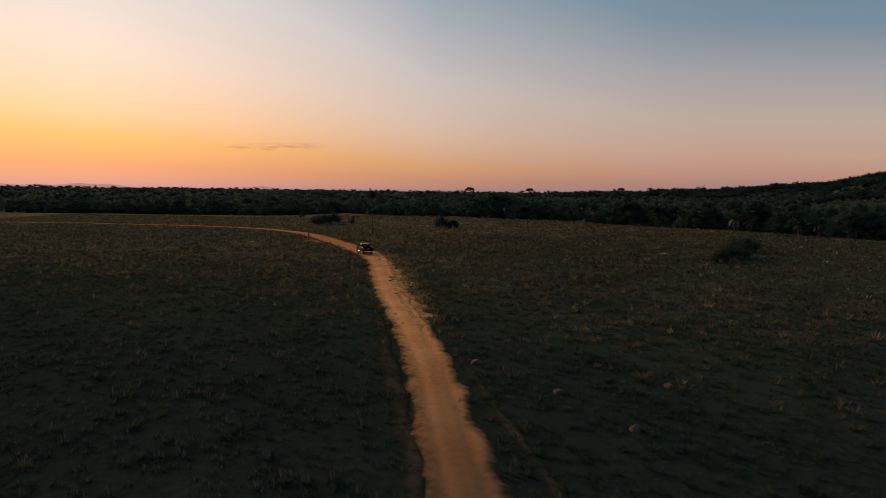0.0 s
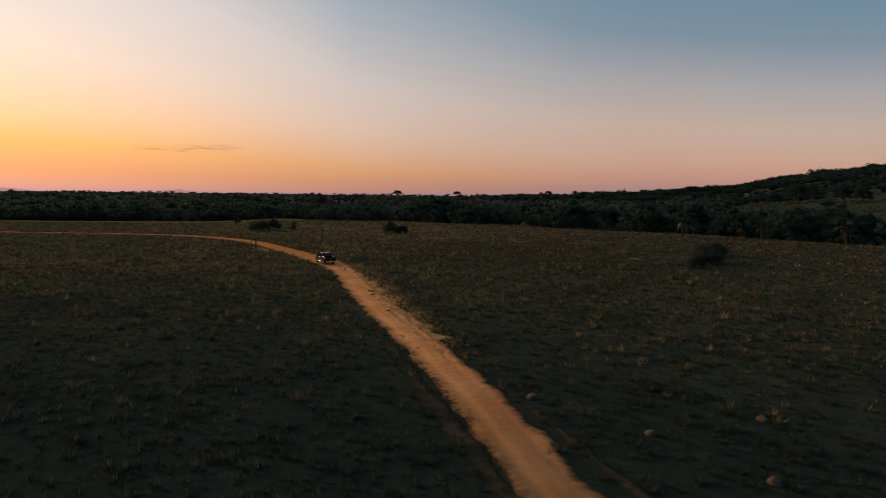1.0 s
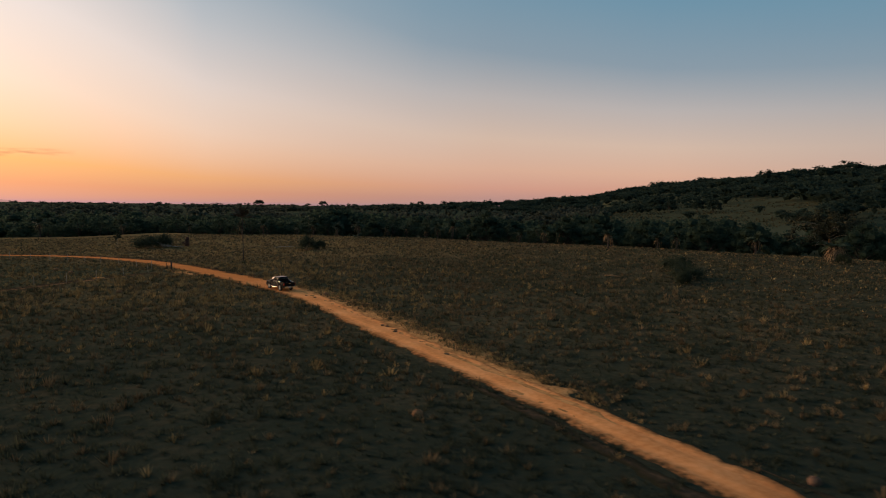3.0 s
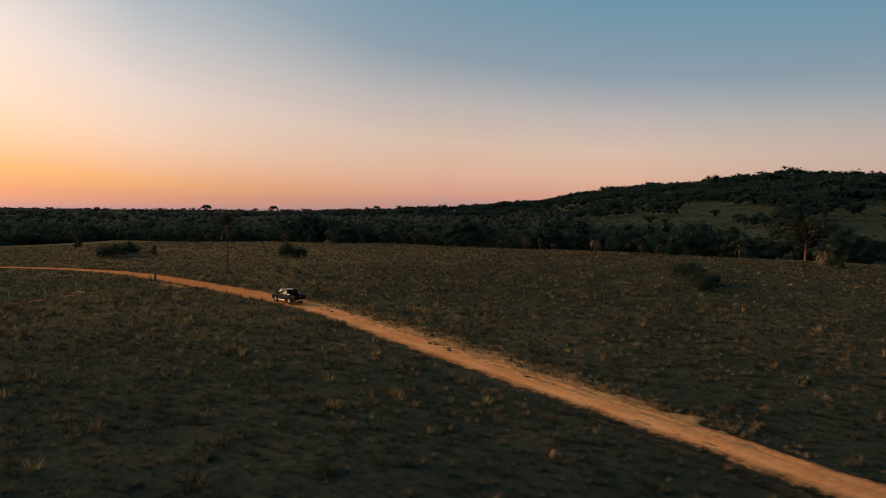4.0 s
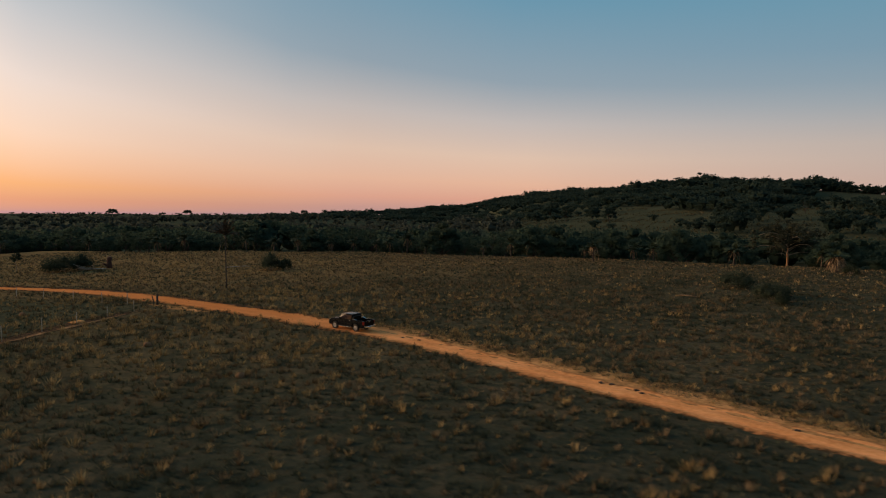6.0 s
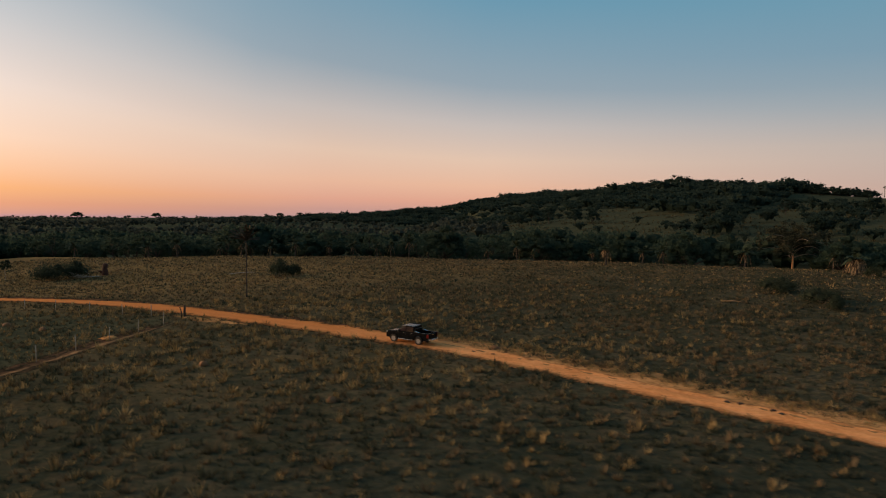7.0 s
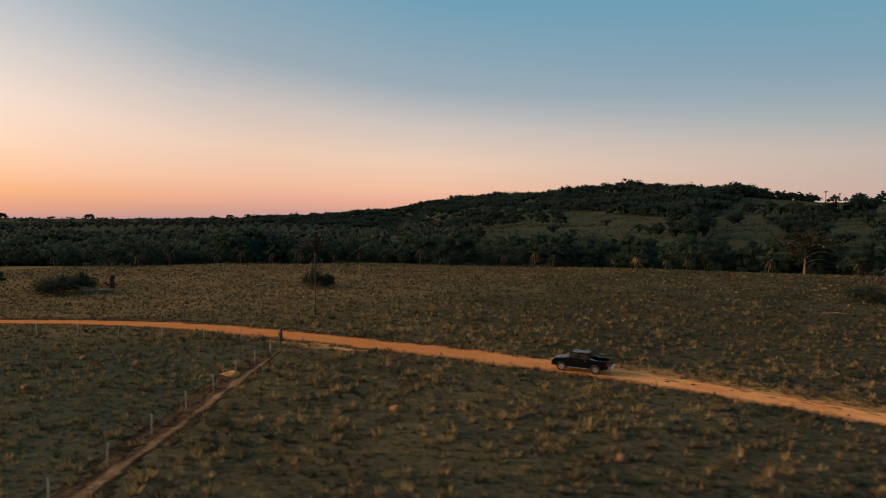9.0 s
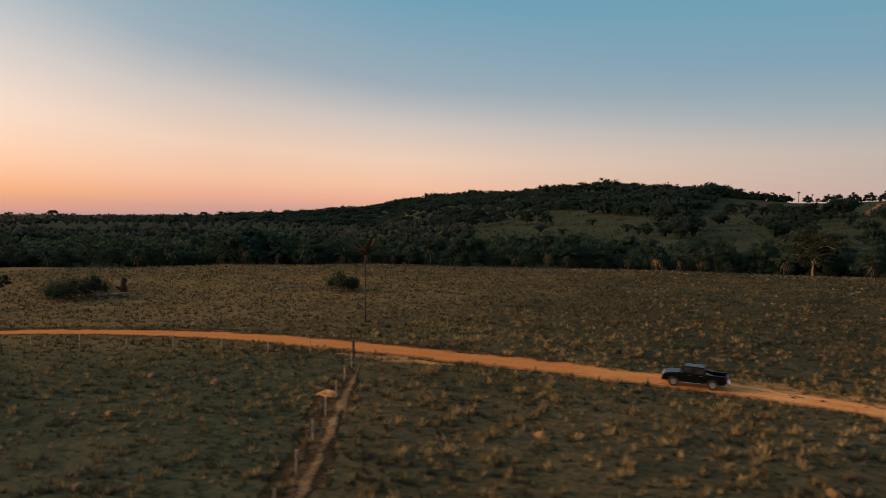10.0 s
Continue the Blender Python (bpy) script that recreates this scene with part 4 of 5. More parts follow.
def spreading_tree(m, label):
    """A tall stem with limbs that rise, arch over and droop under a wide crown."""
    r = np.random.RandomState(71)
    limbs, centres, radii = [], [], []
    for k in range(15):
        a, q = k * 2.4 + r.uniform(-0.3, 0.3), 0.45 + 0.55 * ((k * 7) % 15) / 14
        d = Vector((math.cos(a), math.sin(a), 0))
        from_z, reach, top = 4.4 + 0.34 * k, 11.0 * q * (0.6 if k < 4 else 1.0), 6.0 + 0.46 * k
        a0 = Vector((0.12, 0, from_z))
        path = [a0 + d * reach * u + Vector((0.4 * math.sin(5 * u + k) * u, 0.4 * math.cos(4 * u + k) * u, (top - from_z) * (1 - (1 - u) ** 2.2) - 0.22 * reach * u ** 3)) for u in (0.0, 0.12, 0.27, 0.45, 0.65, 0.83, 1.0)]
        limbs.append((path, [0.17, 0.14, 0.12, 0.10, 0.075, 0.05, 0.02], 6))
        for u in range(9):
            s = 0.3 + 0.7 * u / 8
            p = path[min(6, int(s * 7))]
            centres.append(p + Vector((r.normal(0, 1.1), r.normal(0, 1.1), r.uniform(0.5, 2.2) + 3.4 * (1 - s) * r.uniform(0.2, 1))))
            radii.append(r.uniform(0.9, 1.7))
    ob = thing("spreading_tree", m, label, "tree")
    part("trunk", tubes("trunk", [([(0, 0, -0.6), (0, 0, 0.2), (0.03, 0, 1.0), (0.1, 0, 3.0), (0.12, 0, 5.2), (0.2, 0, 9.5)], [0.85, 0.48, 0.34, 0.29, 0.26, 0.10], 12)]), M_REDBARK, ob, "bare orange trunk")
    for path in limbs:
        part("limb", tubes("limb", [path]), M_BARK, ob)
    part("crown", soup("crown", leaf_quads(r, np.array(centres), np.array(radii), 75, 0.19, 0.7, 0.4), 4), M_BROWNLEAF, ob, "sparse dark brownish crown")


spreading_tree(spot(133.2, 139.6, 20), "large spreading tree with a bare orange trunk")


def frond(r, base, out, rise, long, wide, droop, steps=6):
    """One arching palm leaf: a folded blade cut into leaflets."""
    d = Vector((math.cos(out), math.sin(out), 0))
    side = Vector((-math.sin(out), math.cos(out), 0))
    quads = []
    pts = []
    for i in range(steps + 1):
        s = i / steps
        pts.append(Vector(base) + d * long * (s * math.cos(rise) * (1 - 0.25 * droop * s)) + Vector((0, 0, long * (s * math.sin(rise) - droop * s * s))))
    for i in range(steps):
        w0, w1 = wide * (0.35 + math.sin(math.pi * (i + 0.2) / (steps + 0.4))), wide * (0.2 + math.sin(math.pi * (i + 0.9) / (steps + 0.4)))
        for sgn in (-1, 1):
            sag = Vector((0, 0, -0.5 * w0 * r.uniform(0.6, 1.4)))
            a, b = pts[i], pts[i + 1]
            for h in (0.0, 0.5):
                p, q = a.lerp(b, h + 0.04), a.lerp(b, h + 0.40)
                tip = (q - p) * 1.2
                quads += [p, q, q + side * sgn * w1 + sag + tip, p + side * sgn * w0 * 0.9 + sag + tip]
    return [tuple(v) for v in quads]


def palm_meshes(seed, trunk, top, dead, green_long, dead_long, thick=0.16, spiky=0.7, wide=0.35, hang=0.22):
    r = np.random.RandomState(seed)
    lean = r.uniform(-0.2, 0.2)
    path = [(lean * s * s, 0, trunk * s - 0.3 * (s == 0)) for s in (0, 0.15, 0.35, 0.6, 0.85, 1.0)]
    stem = tubes("trunk", [(path, [thick * 1.5, thick * 1.15, thick, thick * 0.95, thick * 0.9, thick], 8)])
    green, brown = [], []
    for k in range(top):
        green += frond(r, (lean, 0, trunk), k * 2.4, r.uniform(0.2, 1.35), green_long * r.uniform(0.8, 1.1), wide, r.uniform(0.35, 0.9) * spiky)
    for k in range(dead):
        brown += frond(r, (lean + 0.1 * math.cos(k * 2.1), 0.1 * math.sin(k * 2.1), trunk * r.uniform(0.9, 1.0)), k * 2.4 + 1, r.uniform(-0.25, 0.55), dead_long * r.uniform(0.8, 1.1), wide * hang, r.uniform(0.85, 1.25))
    return stem, soup("green_fronds", green, 4), soup("dead_fronds", brown, 4)


def plant_palm(meshes, m, label, group="", dead=M_DEADLEAF, green=M_FROND, bark=M_DARKPOST):
    ob = thing("palm", m, label, "palm tree", group)
    part("trunk", meshes[0], bark, ob)
    part("green_fronds", meshes[1], green, ob)
    part("dead_fronds", meshes[2], dead, ob, "dry hanging dead fronds")
    return ob


SKIRT = [palm_meshes(81, 3.4, 28, 15, 3.0, 1.9), palm_meshes(82, 4.0, 28, 13, 3.3, 2.1), palm_meshes(83, 3.0, 30, 10, 3.3, 1.7)]
SKIRTED = [plant_palm(k, spot(x, y, 30), "palm with dry hanging fronds at the edge of the wood", "palms along the pasture") for k, (x, y) in zip(SKIRT, ((-10.5, 254), (-3.3, 251), (43, 229)))]
for i, (x, y) in enumerate(((7.7, 246), (13.2, 243.4), (21, 240.3), (27.7, 237.4), (37.1, 233), (48.5, 224), (51.2, 220.3), (55.1, 216), (58.8, 211), (70.5, 197), (75, 189.6), (77.8, 185.3), (86.7, 171.7), (96.5, 156), (94, 160.6), (106.6, 139.2), (114.8, 122), (-28, 264), (-50, 270), (-75, 268))):
    copy_thing(SKIRTED[i % 3], spot(x, y, i * 77 % 360, 0.8 + 0.13 * (i * 5 % 4)))
plant_palm(palm_meshes(84, 3.9, 26, 26, 2.8, 2.1, wide=0.40, hang=0.3), spot(75.8, 158.2, 0), "palm with a thick skirt of pale dry fronds")
plant_palm(palm_meshes(85, 3.0, 22, 30, 3.2, 3.0, wide=0.42, hang=0.42), spot(96.2, 110.2, 60, 1.05), "short palm buried in straw-coloured dead fronds")
plant_palm(palm_meshes(86, 8.8, 20, 5, 3.3, 2.2, 0.09, 0.35, 0.30), spot(-16.2, 153.2, 10), "tall thin palm with a sparse rusty crown in the pasture", dead=M_DEADLEAF, green=M_RUST, bark=M_DARKPOST)
TALL = palm_meshes(87, 9.0, 18, 4, 2.6, 2.2, 0.25)
for y, size in ((280, 1.0), (268, 0.75)):
    plant_palm(TALL, spot(620, y, y, size), "palm against the sky on the ridge", "palms on the ridge")


def bush_mesh(seed, wide, high, clumps=18, per=230, leaf=0.085):
    r = np.random.RandomState(seed)
    a, q = r.uniform(0, 6.28, clumps), np.sqrt(r.uniform(0, 1, clumps))
    rad = wide * r.uniform(0.28, 0.48, clumps)
    c = np.stack([np.cos(a) * q * wide * 0.8, np.sin(a) * q * wide * 0.8, high * (0.28 + 0.42 * (1 - q) * r.uniform(0.5, 1.3, clumps))], -1)
    stems = [([(0, 0, -0.2), tuple(p * np.array([0.5, 0.5, 0.5])), tuple(p)], [0.05, 0.035, 0.015], 5) for p in c[::2]]
    return tubes("stems", stems), soup("foliage", leaf_quads(r, c, rad, per, leaf, high / wide * 0.9, 0.36), 4)


def bush(meshes, x, y, label, size=1.0, turn=0.0, group=""):
    ob = thing("bush", spot(x, y, turn, size), label, "bush", group)
    part("stems", meshes[0], M_BARK, ob)
    part("foliage", meshes[1], M_BUSH, ob)
    return ob


B1, B2, B3 = bush_mesh(91, 2.6, 3.9), bush_mesh(92, 1.8, 3.0), bush_mesh(93, 3.2, 3.0, 20)
bush(B1, 1.2, 183.5, "dense dark green bush in the dry pasture", 1.1)
bush(B2, 4.6, 184.3, "smaller dark green bush beside a larger one", 1.0, 70)
bush(B3, 51, 105, "low spreading dark green shrub in the pasture", 1.05, 20)
bush(B3, 44.5, 95.5, "low spreading dark green shrub in the pasture", 0.95, 200)
bush(B2, 41, 92.5, "small dark shrub among the grass", 0.75, 50)
bush(B2, 92.5, 106, "small dark shrub beside a dry palm", 0.8, 140)
bush(B3, -36.8, 208.4, "wide dark thicket round a fallen tree", 1.45, 0)
bush(B1, -33.4, 207.5, "dark thicket beside fallen pale branches", 1.1, 90)
lone("sapling", tree_meshes(95, 4.5, 1.3, 0.45, 8, 50, 0.18, 0.8, 0.06), -45.5, 214, "thin young tree beside the thicket", "", 1.0, 0, M_BUSH)


def branches(seed, count, long, thick, lift):
    r = np.random.RandomState(seed)
    out = [([(-long / 2, 0, 0.15), (0, 0.1, 0.28), (long / 2, 0, 0.2)], [thick, thick * 0.85, thick * 0.55], 7)]
    for k in range(count):
        s = r.uniform(-0.1, 0.5) * long
        tip = Vector((s + r.uniform(0.3, 0.5) * long, r.uniform(-0.35, 0.35) * long, r.uniform(0.02, 0.22) * long * lift))
        a = Vector((s, 0.08, 0.24))
        out.append(([a, a.lerp(tip, 0.5) + Vector((0, 0, 0.1)), tip], [thick * 0.45, thick * 0.3, 0.02], 5))
    return tubes("branches", out)


def deadwood(name, seed, count, long, thick, x, y, turn, label, lift=0.5, mat=M_DRIFT):
    ob = part(name, branches(seed, count, long, thick, lift), mat)
    ob.matrix_basis = spot(x, y, turn)
    return tagged(ob, label, "log")


deadwood("fallen_tree", 101, 17, 5.2, 0.13, -31, 206.8, 200, "bleached fallen tree with bare branches in a thicket", 1.5)
deadwood("fallen_log", 102, 2, 4.5, 0.09, -3.5, 195.2, 12, "pale fallen log lying in the grass")
deadwood("fallen_log", 103, 2, 2.8, 0.13, 37.5, 104.5, -70, "pale fallen log lying in the grass", 0.3, M_DEADLEAF)


def lump(name, seed, wide, high, mat, m, label, category, group="", rings=7, sides=14, rough=0.16):
    """A rounded uneven heap that sits in the ground."""
    r = np.random.RandomState(seed)
    ph = r.uniform(0, 6.28, 6)
    verts, faces = [], []
    for i in range(rings):
        t = i / (rings - 1) * math.pi / 2
        for k in range(sides):
            a = 6.2832 * k / sides
            q = 1 + rough * (math.sin(2 * a + ph[0] + t) + 0.7 * math.sin(3 * a + ph[1] - 2 * t) + 0.5 * math.sin(5 * a + ph[2] + 3 * t))
            verts.append((wide * q * math.cos(t) ** 0.7 * math.cos(a), wide * q * math.cos(t) ** 0.7 * math.sin(a), high * math.sin(t) * (1 + 0.1 * math.sin(a + ph[3])) - 0.05 * (i == 0)))
    for i in range(rings - 1):
        for k in range(sides):
            faces.append((i * sides + k, i * sides + (k + 1) % sides, (i + 1) * sides + (k + 1) % sides, (i + 1) * sides + k))
    faces.append(tuple(range((rings - 1) * sides, rings * sides)))
    faces.append(tuple(range(sides - 1, -1, -1)))
    ob = part(name, mesh_of(name, verts, faces, True), mat)
    ob.matrix_basis = m
    return tagged(ob, label, category, group)


snag = part("stump", tubes("stump", [([(0, 0, -0.3), (0.05, 0, 0.6), (0.0, 0.1, 1.6), (0.15, 0, 2.3), (0.2, 0, 2.6)], [0.75, 0.6, 0.5, 0.55, 0.3], 9), ([(0, 0, 0.2), (-0.9, 0.2, 0.9), (-1.4, 0.3, 1.0)], [0.35, 0.22, 0.1], 6)]), M_STUMP)
snag.matrix_basis = spot(-27.8, 210.4)
tagged(snag, "broken dark rust-brown stump beside a fallen tree", "stump")
for i, (x, y, w) in enumerate(((-34.2, 111.6, 0.62), (-29.9, 96.2, 0.55), (-44, 137.2, 0.6), (-47.1, 142.6, 0.55), (-8.8, 103.2, 0.6), (-52.8, 134.2, 0.55), (-54.6, 135.8, 0.4), (-13, 53.7, 0.5), (0.3, 39.8, 0.45), (11, 35.1, 0.4), (6.9, 28.6, 0.45), (4.4, 34, 0.4), (-57.7, 123.2, 0.45))):
    lump("termite_mound", 120 + i, w, w * 0.95, M_MOUND if y > 50 else M_EARTH, spot(x, y, i * 40, 0.66), "rounded orange clay termite mound in the grass" if y > 50 else "dull brown termite mound in the dark turf", "mound", "termite mounds")
lump("earth_heap", 140, 0.9, 0.18, M_VERGE, spot(-38.9, 128.6), "low heap of loose orange earth by the fence", "heap")
for i, (x, y) in enumerate(((-7.6, 80.2), (-7.3, 79.4), (-7.1, 77.3), (-7.4, 76.6), (-6.2, 66.5), (-10.6, 101.5), (-11.4, 103.4))):
    lump("dung_clod", 150 + i, 0.19, 0.06, M_CLOD, spot(x, y, i * 50) @ Matrix.Translation((0, 0, 0.1)), "small dark clod lying on the dirt road", "clod", "clods on the road", 5, 9)


# ---- fence ----
def post(x, y, high, thick, mat, label, group, lean=0.0):
    name = "fence_post"
    ob = part(name, tubes(name, [([(0, 0, -0.4), (0.01, 0, high * 0.5), (lean, 0.01, high), (lean, 0.01, high + 0.03)], [thick, thick * 0.95, thick * 0.85, thick * 0.5], 8)]), mat)
    ob.matrix_basis = spot(x, y, x * 31 % 360)
    return tagged(ob, label, "post", group)


post(-29, 138.6, 1.5, 0.15, M_DARKPOST, "thick dark corner post of the fence", "fence posts")
post(-29.6, 137.6, 1.4, 0.07, M_DARKPOST, "weathered brace post beside the corner post", "fence posts", 0.2)
for i in range(16):
    x, y = -32.4 - 3.29 * i, 134.3 - 3.46 * i
    post(x, y, 1.4 + 0.08 * math.sin(i * 5), 0.05, M_POST, "slim weathered wooden fence post along the dirt path", "fence posts", 0.05 * math.sin(i * 3))
for i, (x, y) in enumerate(((-32.3, 141.3), (-35.0, 144.8), (-38.2, 148.4), (-41.6, 152.2), (-44.8, 156), (-48.2, 159.5), (-51.8, 162.8), (-55.8, 166.2), (-60.2, 169.8), (-65, 173.2), (-71, 176.4))):
    post(x, y, 1.4 + 0.08 * math.cos(i * 4), 0.05, M_POST, "slim weathered wooden fence post along the road", "fence posts", 0.05 * math.cos(i * 3))


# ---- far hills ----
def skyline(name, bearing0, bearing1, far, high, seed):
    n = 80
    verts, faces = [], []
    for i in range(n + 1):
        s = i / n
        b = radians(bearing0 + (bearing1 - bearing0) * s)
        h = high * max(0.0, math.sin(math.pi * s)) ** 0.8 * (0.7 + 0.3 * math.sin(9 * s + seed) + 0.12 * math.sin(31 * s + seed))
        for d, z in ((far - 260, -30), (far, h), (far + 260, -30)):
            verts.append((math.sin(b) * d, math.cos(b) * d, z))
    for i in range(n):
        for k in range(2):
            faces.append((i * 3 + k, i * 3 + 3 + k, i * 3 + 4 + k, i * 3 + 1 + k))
    tagged(part(name, mesh_of(name, verts, faces, True), M_HAZE), "far hills on the horizon, their haze painted as a glow", "backdrop", kind="structure")


# the hills glow in the haze colour; no air lies between
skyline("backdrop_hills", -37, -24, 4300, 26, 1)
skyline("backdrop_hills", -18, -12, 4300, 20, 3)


# ---- the pickup on the road ----
def box(bm, x0, x1, y0, y1, z0, z1, bevel=0.0):
    m = Matrix.Translation(((x0 + x1) / 2, (y0 + y1) / 2, (z0 + z1) / 2)) @ Matrix.Diagonal((x1 - x0, y1 - y0, z1 - z0, 1))
    made = bmesh.ops.create_cube(bm, size=1, matrix=m)["verts"]
    if bevel:
        edges = {e for v in made for e in v.link_edges}
        bmesh.ops.bevel(bm, geom=list(edges), offset=bevel, segments=2, affect="EDGES")
    return bm


def arch(y, r, z=0.40, n=9):
    """Points of a wheel arch from its rear foot to its front foot."""
    return [(y - r * math.cos(math.pi * k / (n - 1)), z + r * math.sin(math.pi * k / (n - 1))) for k in range(n)]


def plate(bm, outline, x0, x1, bevel=0.0, taper=0.0):
    """A side outline of (y, z) points, made solid from x0 to x1; above the belt line its sides lean in."""
    def put(x):
        return [bm.verts.new((x - math.copysign(taper * max(0, z - 0.62), x), y, z)) for y, z in outline]
    a, b = put(x0), put(x1)
    fa, fb = bm.faces.new(a), bm.faces.new(b[::-1])
    n = len(outline)
    for i in range(n):
        bm.faces.new((a[(i + 1) % n], a[i], b[i], b[(i + 1) % n]))
    bmesh.ops.recalc_face_normals(bm, faces=bm.faces[:])
    if bevel:
        edges = [e for e in {*fa.edges, *fb.edges} if min(v.co.z for v in e.verts) > 0.9]
        bmesh.ops.bevel(bm, geom=edges, offset=bevel, segments=3, affect="EDGES")
    return bm


def quad_panel(corners, thick=0.012):
    bm = bmesh.new()
    p = [Vector(c) for c in corners]
    n = (p[1] - p[0]).cross(p[3] - p[0]).normalized() * thick
    a, b = [bm.verts.new(v) for v in p], [bm.verts.new(v + n) for v in p]
    bm.faces.new(a[::-1]), bm.faces.new(b)
    for i in range(4):
        bm.faces.new((a[i], a[(i + 1) % 4], b[(i + 1) % 4], b[i]))
    return bm


def wheel_bms(r=0.42, w=0.27):
    tyre, rim = bmesh.new(), bmesh.new()
    prof = [(0.58, -0.42), (0.9, -0.5), (1.0, -0.36), (1.0, 0.36), (0.9, 0.5), (0.58, 0.42)]
    n = 28
    rings = [[tyre.verts.new((q[1] * w, math.cos(6.2832 * k / n) * r * q[0], math.sin(6.2832 * k / n) * r * q[0])) for q in prof] for k in range(n)]
    for k in range(n):
        for i in range(len(prof)):
            tyre.faces.new((rings[k][i], rings[k][(i + 1) % len(prof)], rings[(k + 1) % n][(i + 1) % len(prof)], rings[(k + 1) % n][i]))
    bmesh.ops.create_cone(rim, cap_ends=True, segments=24, radius1=r * 0.6, radius2=r * 0.6, depth=w * 0.7, matrix=Matrix.Rotation(radians(90), 4, "Y"))
    for k in range(6):
        m = Matrix.Rotation(k * math.pi / 3, 4, "X") @ Matrix.Translation((0, 0, r * 0.3)) @ Matrix.Diagonal((w * 0.86, 0.07, r * 0.56, 1))
        bmesh.ops.create_cube(rim, size=1, matrix=m)
    for bm in (tyre, rim):
        bmesh.ops.recalc_face_normals(bm, faces=bm.faces[:])
    return tyre, rim


def truck(m):
    ob = thing("pickup_truck", m, "black double-cab pickup truck with chrome side steps on the dirt road", "truck")
    front, rear = 1.54, -1.54
    nose = [(-0.92, 0.50), (0.95, 0.50)] + arch(front, 0.50, 0.42) + [(2.14, 0.50), (2.36, 0.48), (2.45, 0.64), (2.45, 0.94), (2.36, 1.09), (1.75, 1.19), (1.12, 1.24), (-0.92, 1.24)]
    part("body", plate(bmesh.new(), nose, -0.89, 0.89, 0.06, 0.07), M_PAINT, ob)
    side = [(-2.62, 0.66)] + arch(rear, 0.50, 0.42) + [(-0.98, 0.50), (-0.94, 0.50), (-0.94, 1.24), (-2.68, 1.24)]
    bed = part("cargo_bed", box(bmesh.new(), -0.76, 0.76, -2.6, -0.96, 0.68, 0.76), M_TRIM, ob, "dark open cargo bed")
    for sx in (-1, 1):
        part("bed_side", plate(bmesh.new(), side, sx * 0.89, sx * 0.74, 0.02, 0.05), M_PAINT, bed)
    part("tailgate", box(bmesh.new(), -0.81, 0.81, -2.70, -2.61, 0.68, 1.23, 0.02), M_PAINT, bed)
    part("tailgate_handle", box(bmesh.new(), -0.14, 0.14, -2.72, -2.695, 1.06, 1.12, 0.006), M_CHROME, bed)
    # cab: a loft from the belt line to the roof
    low = [(-0.82, -0.92, 1.20), (0.82, -0.92, 1.20), (0.83, 0.05, 1.20), (0.83, 1.12, 1.20), (-0.83, 1.12, 1.20), (-0.83, 0.05, 1.20)]
    high = [(-0.74, -0.88, 1.79), (0.74, -0.88, 1.79), (0.76, 0.0, 1.83), (0.73, 0.64, 1.79), (-0.73, 0.64, 1.79), (-0.76, 0.0, 1.83)]
    bm = bmesh.new()
    a, b = [bm.verts.new(p) for p in low], [bm.verts.new(p) for p in high]
    for i in range(6):
        bm.faces.new((a[i], a[(i + 1) % 6], b[(i + 1) % 6], b[i]))
    bm.faces.new(b), bm.faces.new(a[::-1])
    bmesh.ops.bevel(bm, geom=[e for e in bm.edges if min(v.co.z for v in e.verts) > 1.6 or abs(e.verts[0].co.z - e.verts[1].co.z) > 0.3], offset=0.05, segments=3, affect="EDGES")
    bmesh.ops.recalc_face_normals(bm, faces=bm.faces[:])
    cab = part("cab", bm, M_PAINT, ob)

    def on(p, q, r_, s_, u0, u1, v0, v1):
        """A pane on the cab's face p-q (below) and s_-r_ (above), between fractions of its width and height."""
        p, q, r_, s_ = Vector(p), Vector(q), Vector(r_), Vector(s_)
        def at(u, v):
            return p.lerp(q, u).lerp(s_.lerp(r_, u), v)
        return quad_panel([at(u0, v0), at(u1, v0), at(u1, v1), at(u0, v1)])

    part("windscreen", on(low[3], low[4], high[4], high[3], 0.07, 0.93, 0.08, 0.92), M_GLASS, cab)
    part("rear_window", on(low[0], low[1], high[1], high[0], 0.10, 0.90, 0.14, 0.88), M_GLASS, cab)
    for lo, hi in (((1, 2), (1, 2)), ((5, 0), (5, 0))):
        part("side_window", on(low[lo[0]], low[lo[1]], high[lo[1]], high[lo[0]], 0.10, 0.94, 0.10, 0.84), M_GLASS, cab)
    part("side_window", on(low[2], low[3], high[3], high[2], 0.04, 0.86, 0.10, 0.84), M_GLASS, cab)
    part("side_window", on(low[4], low[5], high[5], high[4], 0.14, 0.96, 0.10, 0.84), M_GLASS, cab)
    part("bumper", box(bmesh.new(), -0.84, 0.84, 2.38, 2.53, 0.46, 0.68, 0.04), M_PAINT, ob)
    part("grille", box(bmesh.new(), -0.42, 0.42, 2.41, 2.49, 0.76, 0.99, 0.02), M_CHROME, ob, "chrome grille")
    rear_bumper = part("bumper", box(bmesh.new(), -0.80, 0.80, -2.86, -2.68, 0.52, 0.68, 0.03), M_CHROME, ob, "chrome rear bumper")
    part("number_plate", box(bmesh.new(), -0.20, 0.20, -2.88, -2.865, 0.55, 0.66), M_PLATE, rear_bumper, "pale plate with a plain dark bar")
    part("plate_bar", box(bmesh.new(), -0.15, 0.15, -2.885, -2.878, 0.58, 0.63), M_TRIM, rear_bumper)
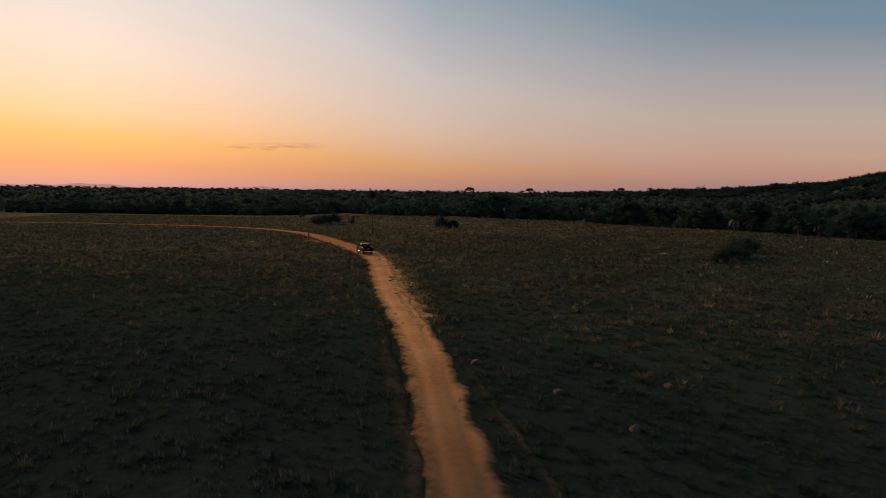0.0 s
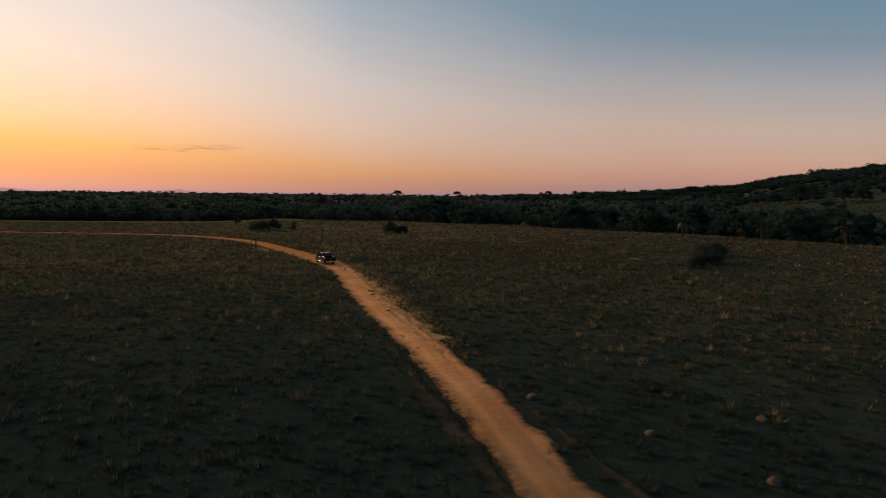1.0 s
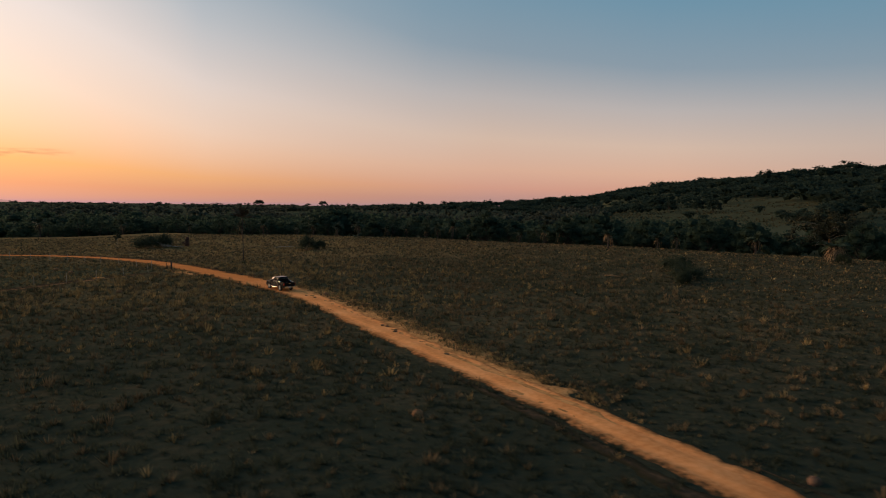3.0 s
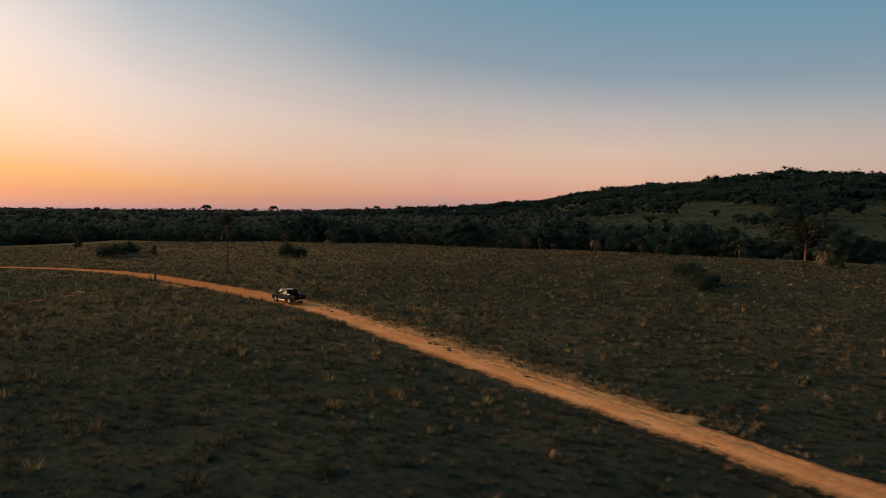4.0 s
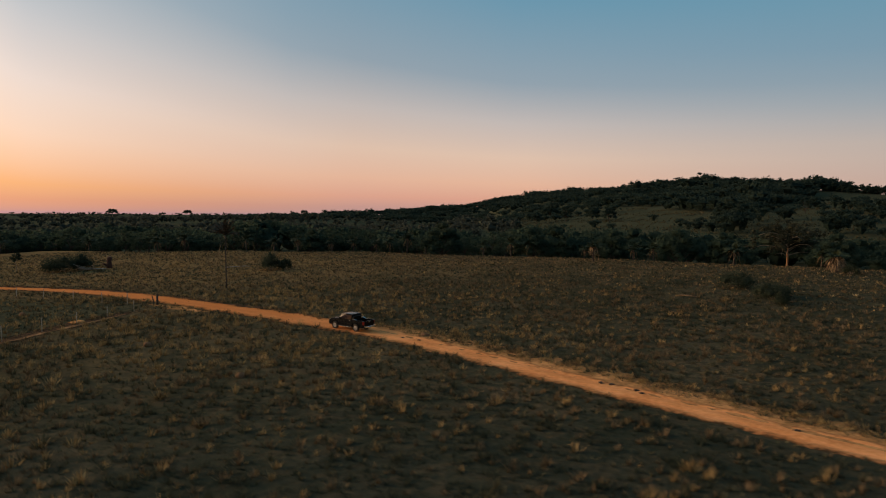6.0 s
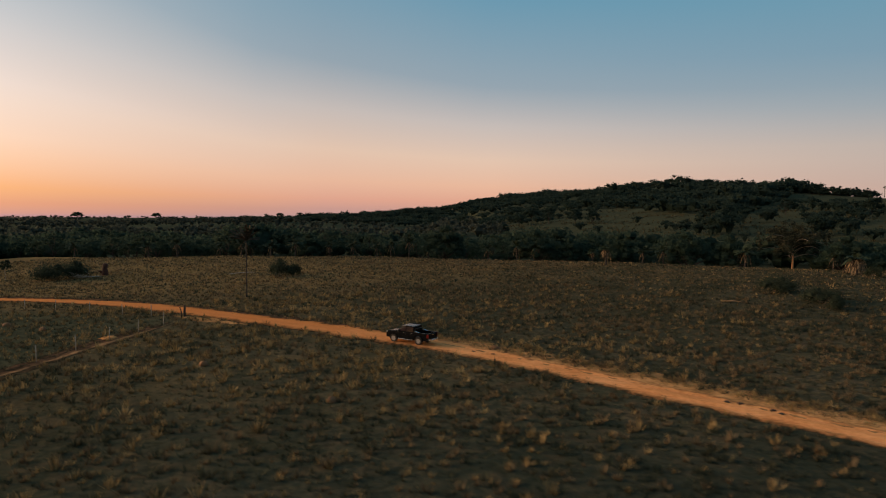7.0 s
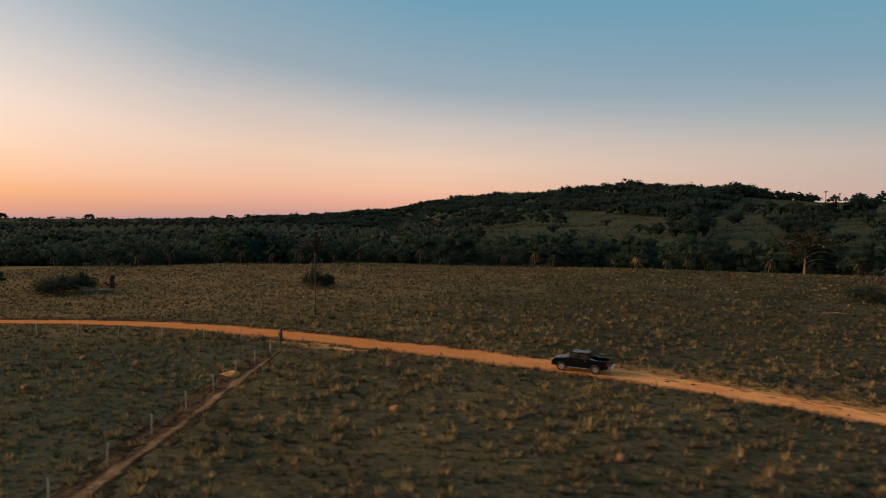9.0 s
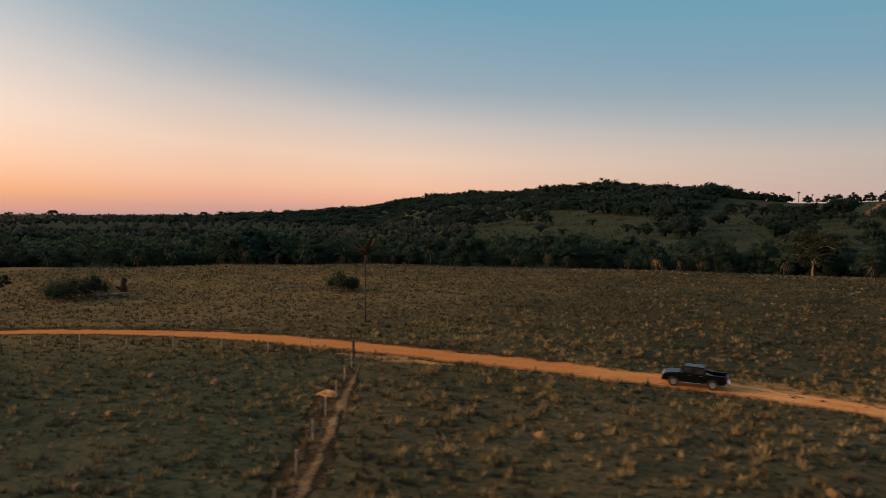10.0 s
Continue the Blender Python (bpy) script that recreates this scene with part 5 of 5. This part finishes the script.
    for sx in (-1, 1):
        part("headlight", box(bmesh.new(), min(sx * 0.50, sx * 0.86), max(sx * 0.50, sx * 0.86), 2.10, 2.43, 0.88, 1.06, 0.04), M_LAMP, ob, "clear headlight")
        part("tail_light", box(bmesh.new(), min(sx * 0.76, sx * 0.88), max(sx * 0.76, sx * 0.88), -2.72, -2.54, 0.80, 1.18, 0.02), M_TAIL, ob, "red tail light")
        step = bmesh.new()
        box(step, min(sx * 0.86, sx * 1.02), max(sx * 0.86, sx * 1.02), -0.86, 0.92, 0.42, 0.50, 0.03)
        part("side_step", step, M_CHROME, ob, "chrome side step")
        for y in (-0.55, 0.6):
            part("step_bracket", box(bmesh.new(), min(sx * 0.7, sx * 0.9), max(sx * 0.7, sx * 0.9), y - 0.04, y + 0.04, 0.44, 0.53), M_TRIM, ob)
        mirror = part("mirror", box(bmesh.new(), min(sx * 0.84, sx * 1.06), max(sx * 0.84, sx * 1.06), 0.84, 0.96, 1.20, 1.40, 0.03), M_CHROME, ob, "chrome wing mirror")
        for y in (-0.62, 0.28):
            part("door_handle", box(bmesh.new(), min(sx * 0.82, sx * 0.875), max(sx * 0.82, sx * 0.875), y - 0.1, y + 0.1, 1.06, 1.11, 0.008), M_CHROME, ob, "chrome door handle")
        for y in (-0.86, 0.08, 0.98):
            part("door_seam", box(bmesh.new(), min(sx * 0.80, sx * 0.868), max(sx * 0.80, sx * 0.868), y - 0.006, y + 0.006, 0.56, 1.17), M_TRIM, ob)
        for y in (front, rear):
            flare = bmesh.new()
            pts, outer = arch(y, 0.50, 0.42), arch(y, 0.56, 0.42)
            for i in range(len(pts) - 1):
                vs = [flare.verts.new((sx * x, *q)) for x in (0.86, 0.925) for q in (pts[i], pts[i + 1], outer[i + 1], outer[i])]
                flare.faces.new(vs[4:8]), flare.faces.new((vs[0], vs[1], vs[5], vs[4])), flare.faces.new((vs[3], vs[2], vs[6], vs[7]))
            bmesh.ops.recalc_face_normals(flare, faces=flare.faces[:])
            part("wheel_flare", flare, M_PAINT, ob)
    hoop = [([(-0.72, -1.06, 1.23), (-0.70, -1.02, 1.50), (-0.56, -1.0, 1.57), (0.56, -1.0, 1.57), (0.70, -1.02, 1.50), (0.72, -1.06, 1.23)], [0.03] * 6, 8)]
    bar = part("roll_bar", tubes("roll_bar", hoop), M_TRIM, ob, "black roll bar over the bed")
    for sx in (-1, 1):
        wing = plate(bmesh.new(), [(-1.55, 1.23), (-1.02, 1.23), (-1.0, 1.38), (-1.12, 1.38)], sx * 0.80, sx * 0.72)
        part("side_wing", wing, M_CHROME, bar, "chrome side wing of the roll bar")
    part("axle", box(bmesh.new(), -0.8, 0.8, -1.62, -1.46, 0.32, 0.46, 0.02), M_TRIM, ob)
    part("underbody", box(bmesh.new(), -0.62, 0.62, -2.5, 2.2, 0.44, 0.70, 0.02), M_TRIM, ob)
    part("antenna", tubes("antenna", [([(0.45, 0.42, 1.79), (0.46, 0.2, 2.05)], [0.008, 0.004], 5)]), M_TRIM, ob)
    for sx in (-1, 1):
        for y in (front, rear):
            tyre_bm, rim_bm = wheel_bms()
            wheel = new("wheel")
            wheel.parent = ob
            wheel.matrix_basis = pose(sx * 0.80, y, 0.42)
            part("tyre", tyre_bm, M_TYRE, wheel)
            part("rim", rim_bm, M_ALLOY, wheel, "silver alloy rim")
    return ob


TRUCK_AT = (-13.9, 110.5)
truck(pose(*TRUCK_AT, float(land(*TRUCK_AT)) + 0.06, 0, 0, 21))
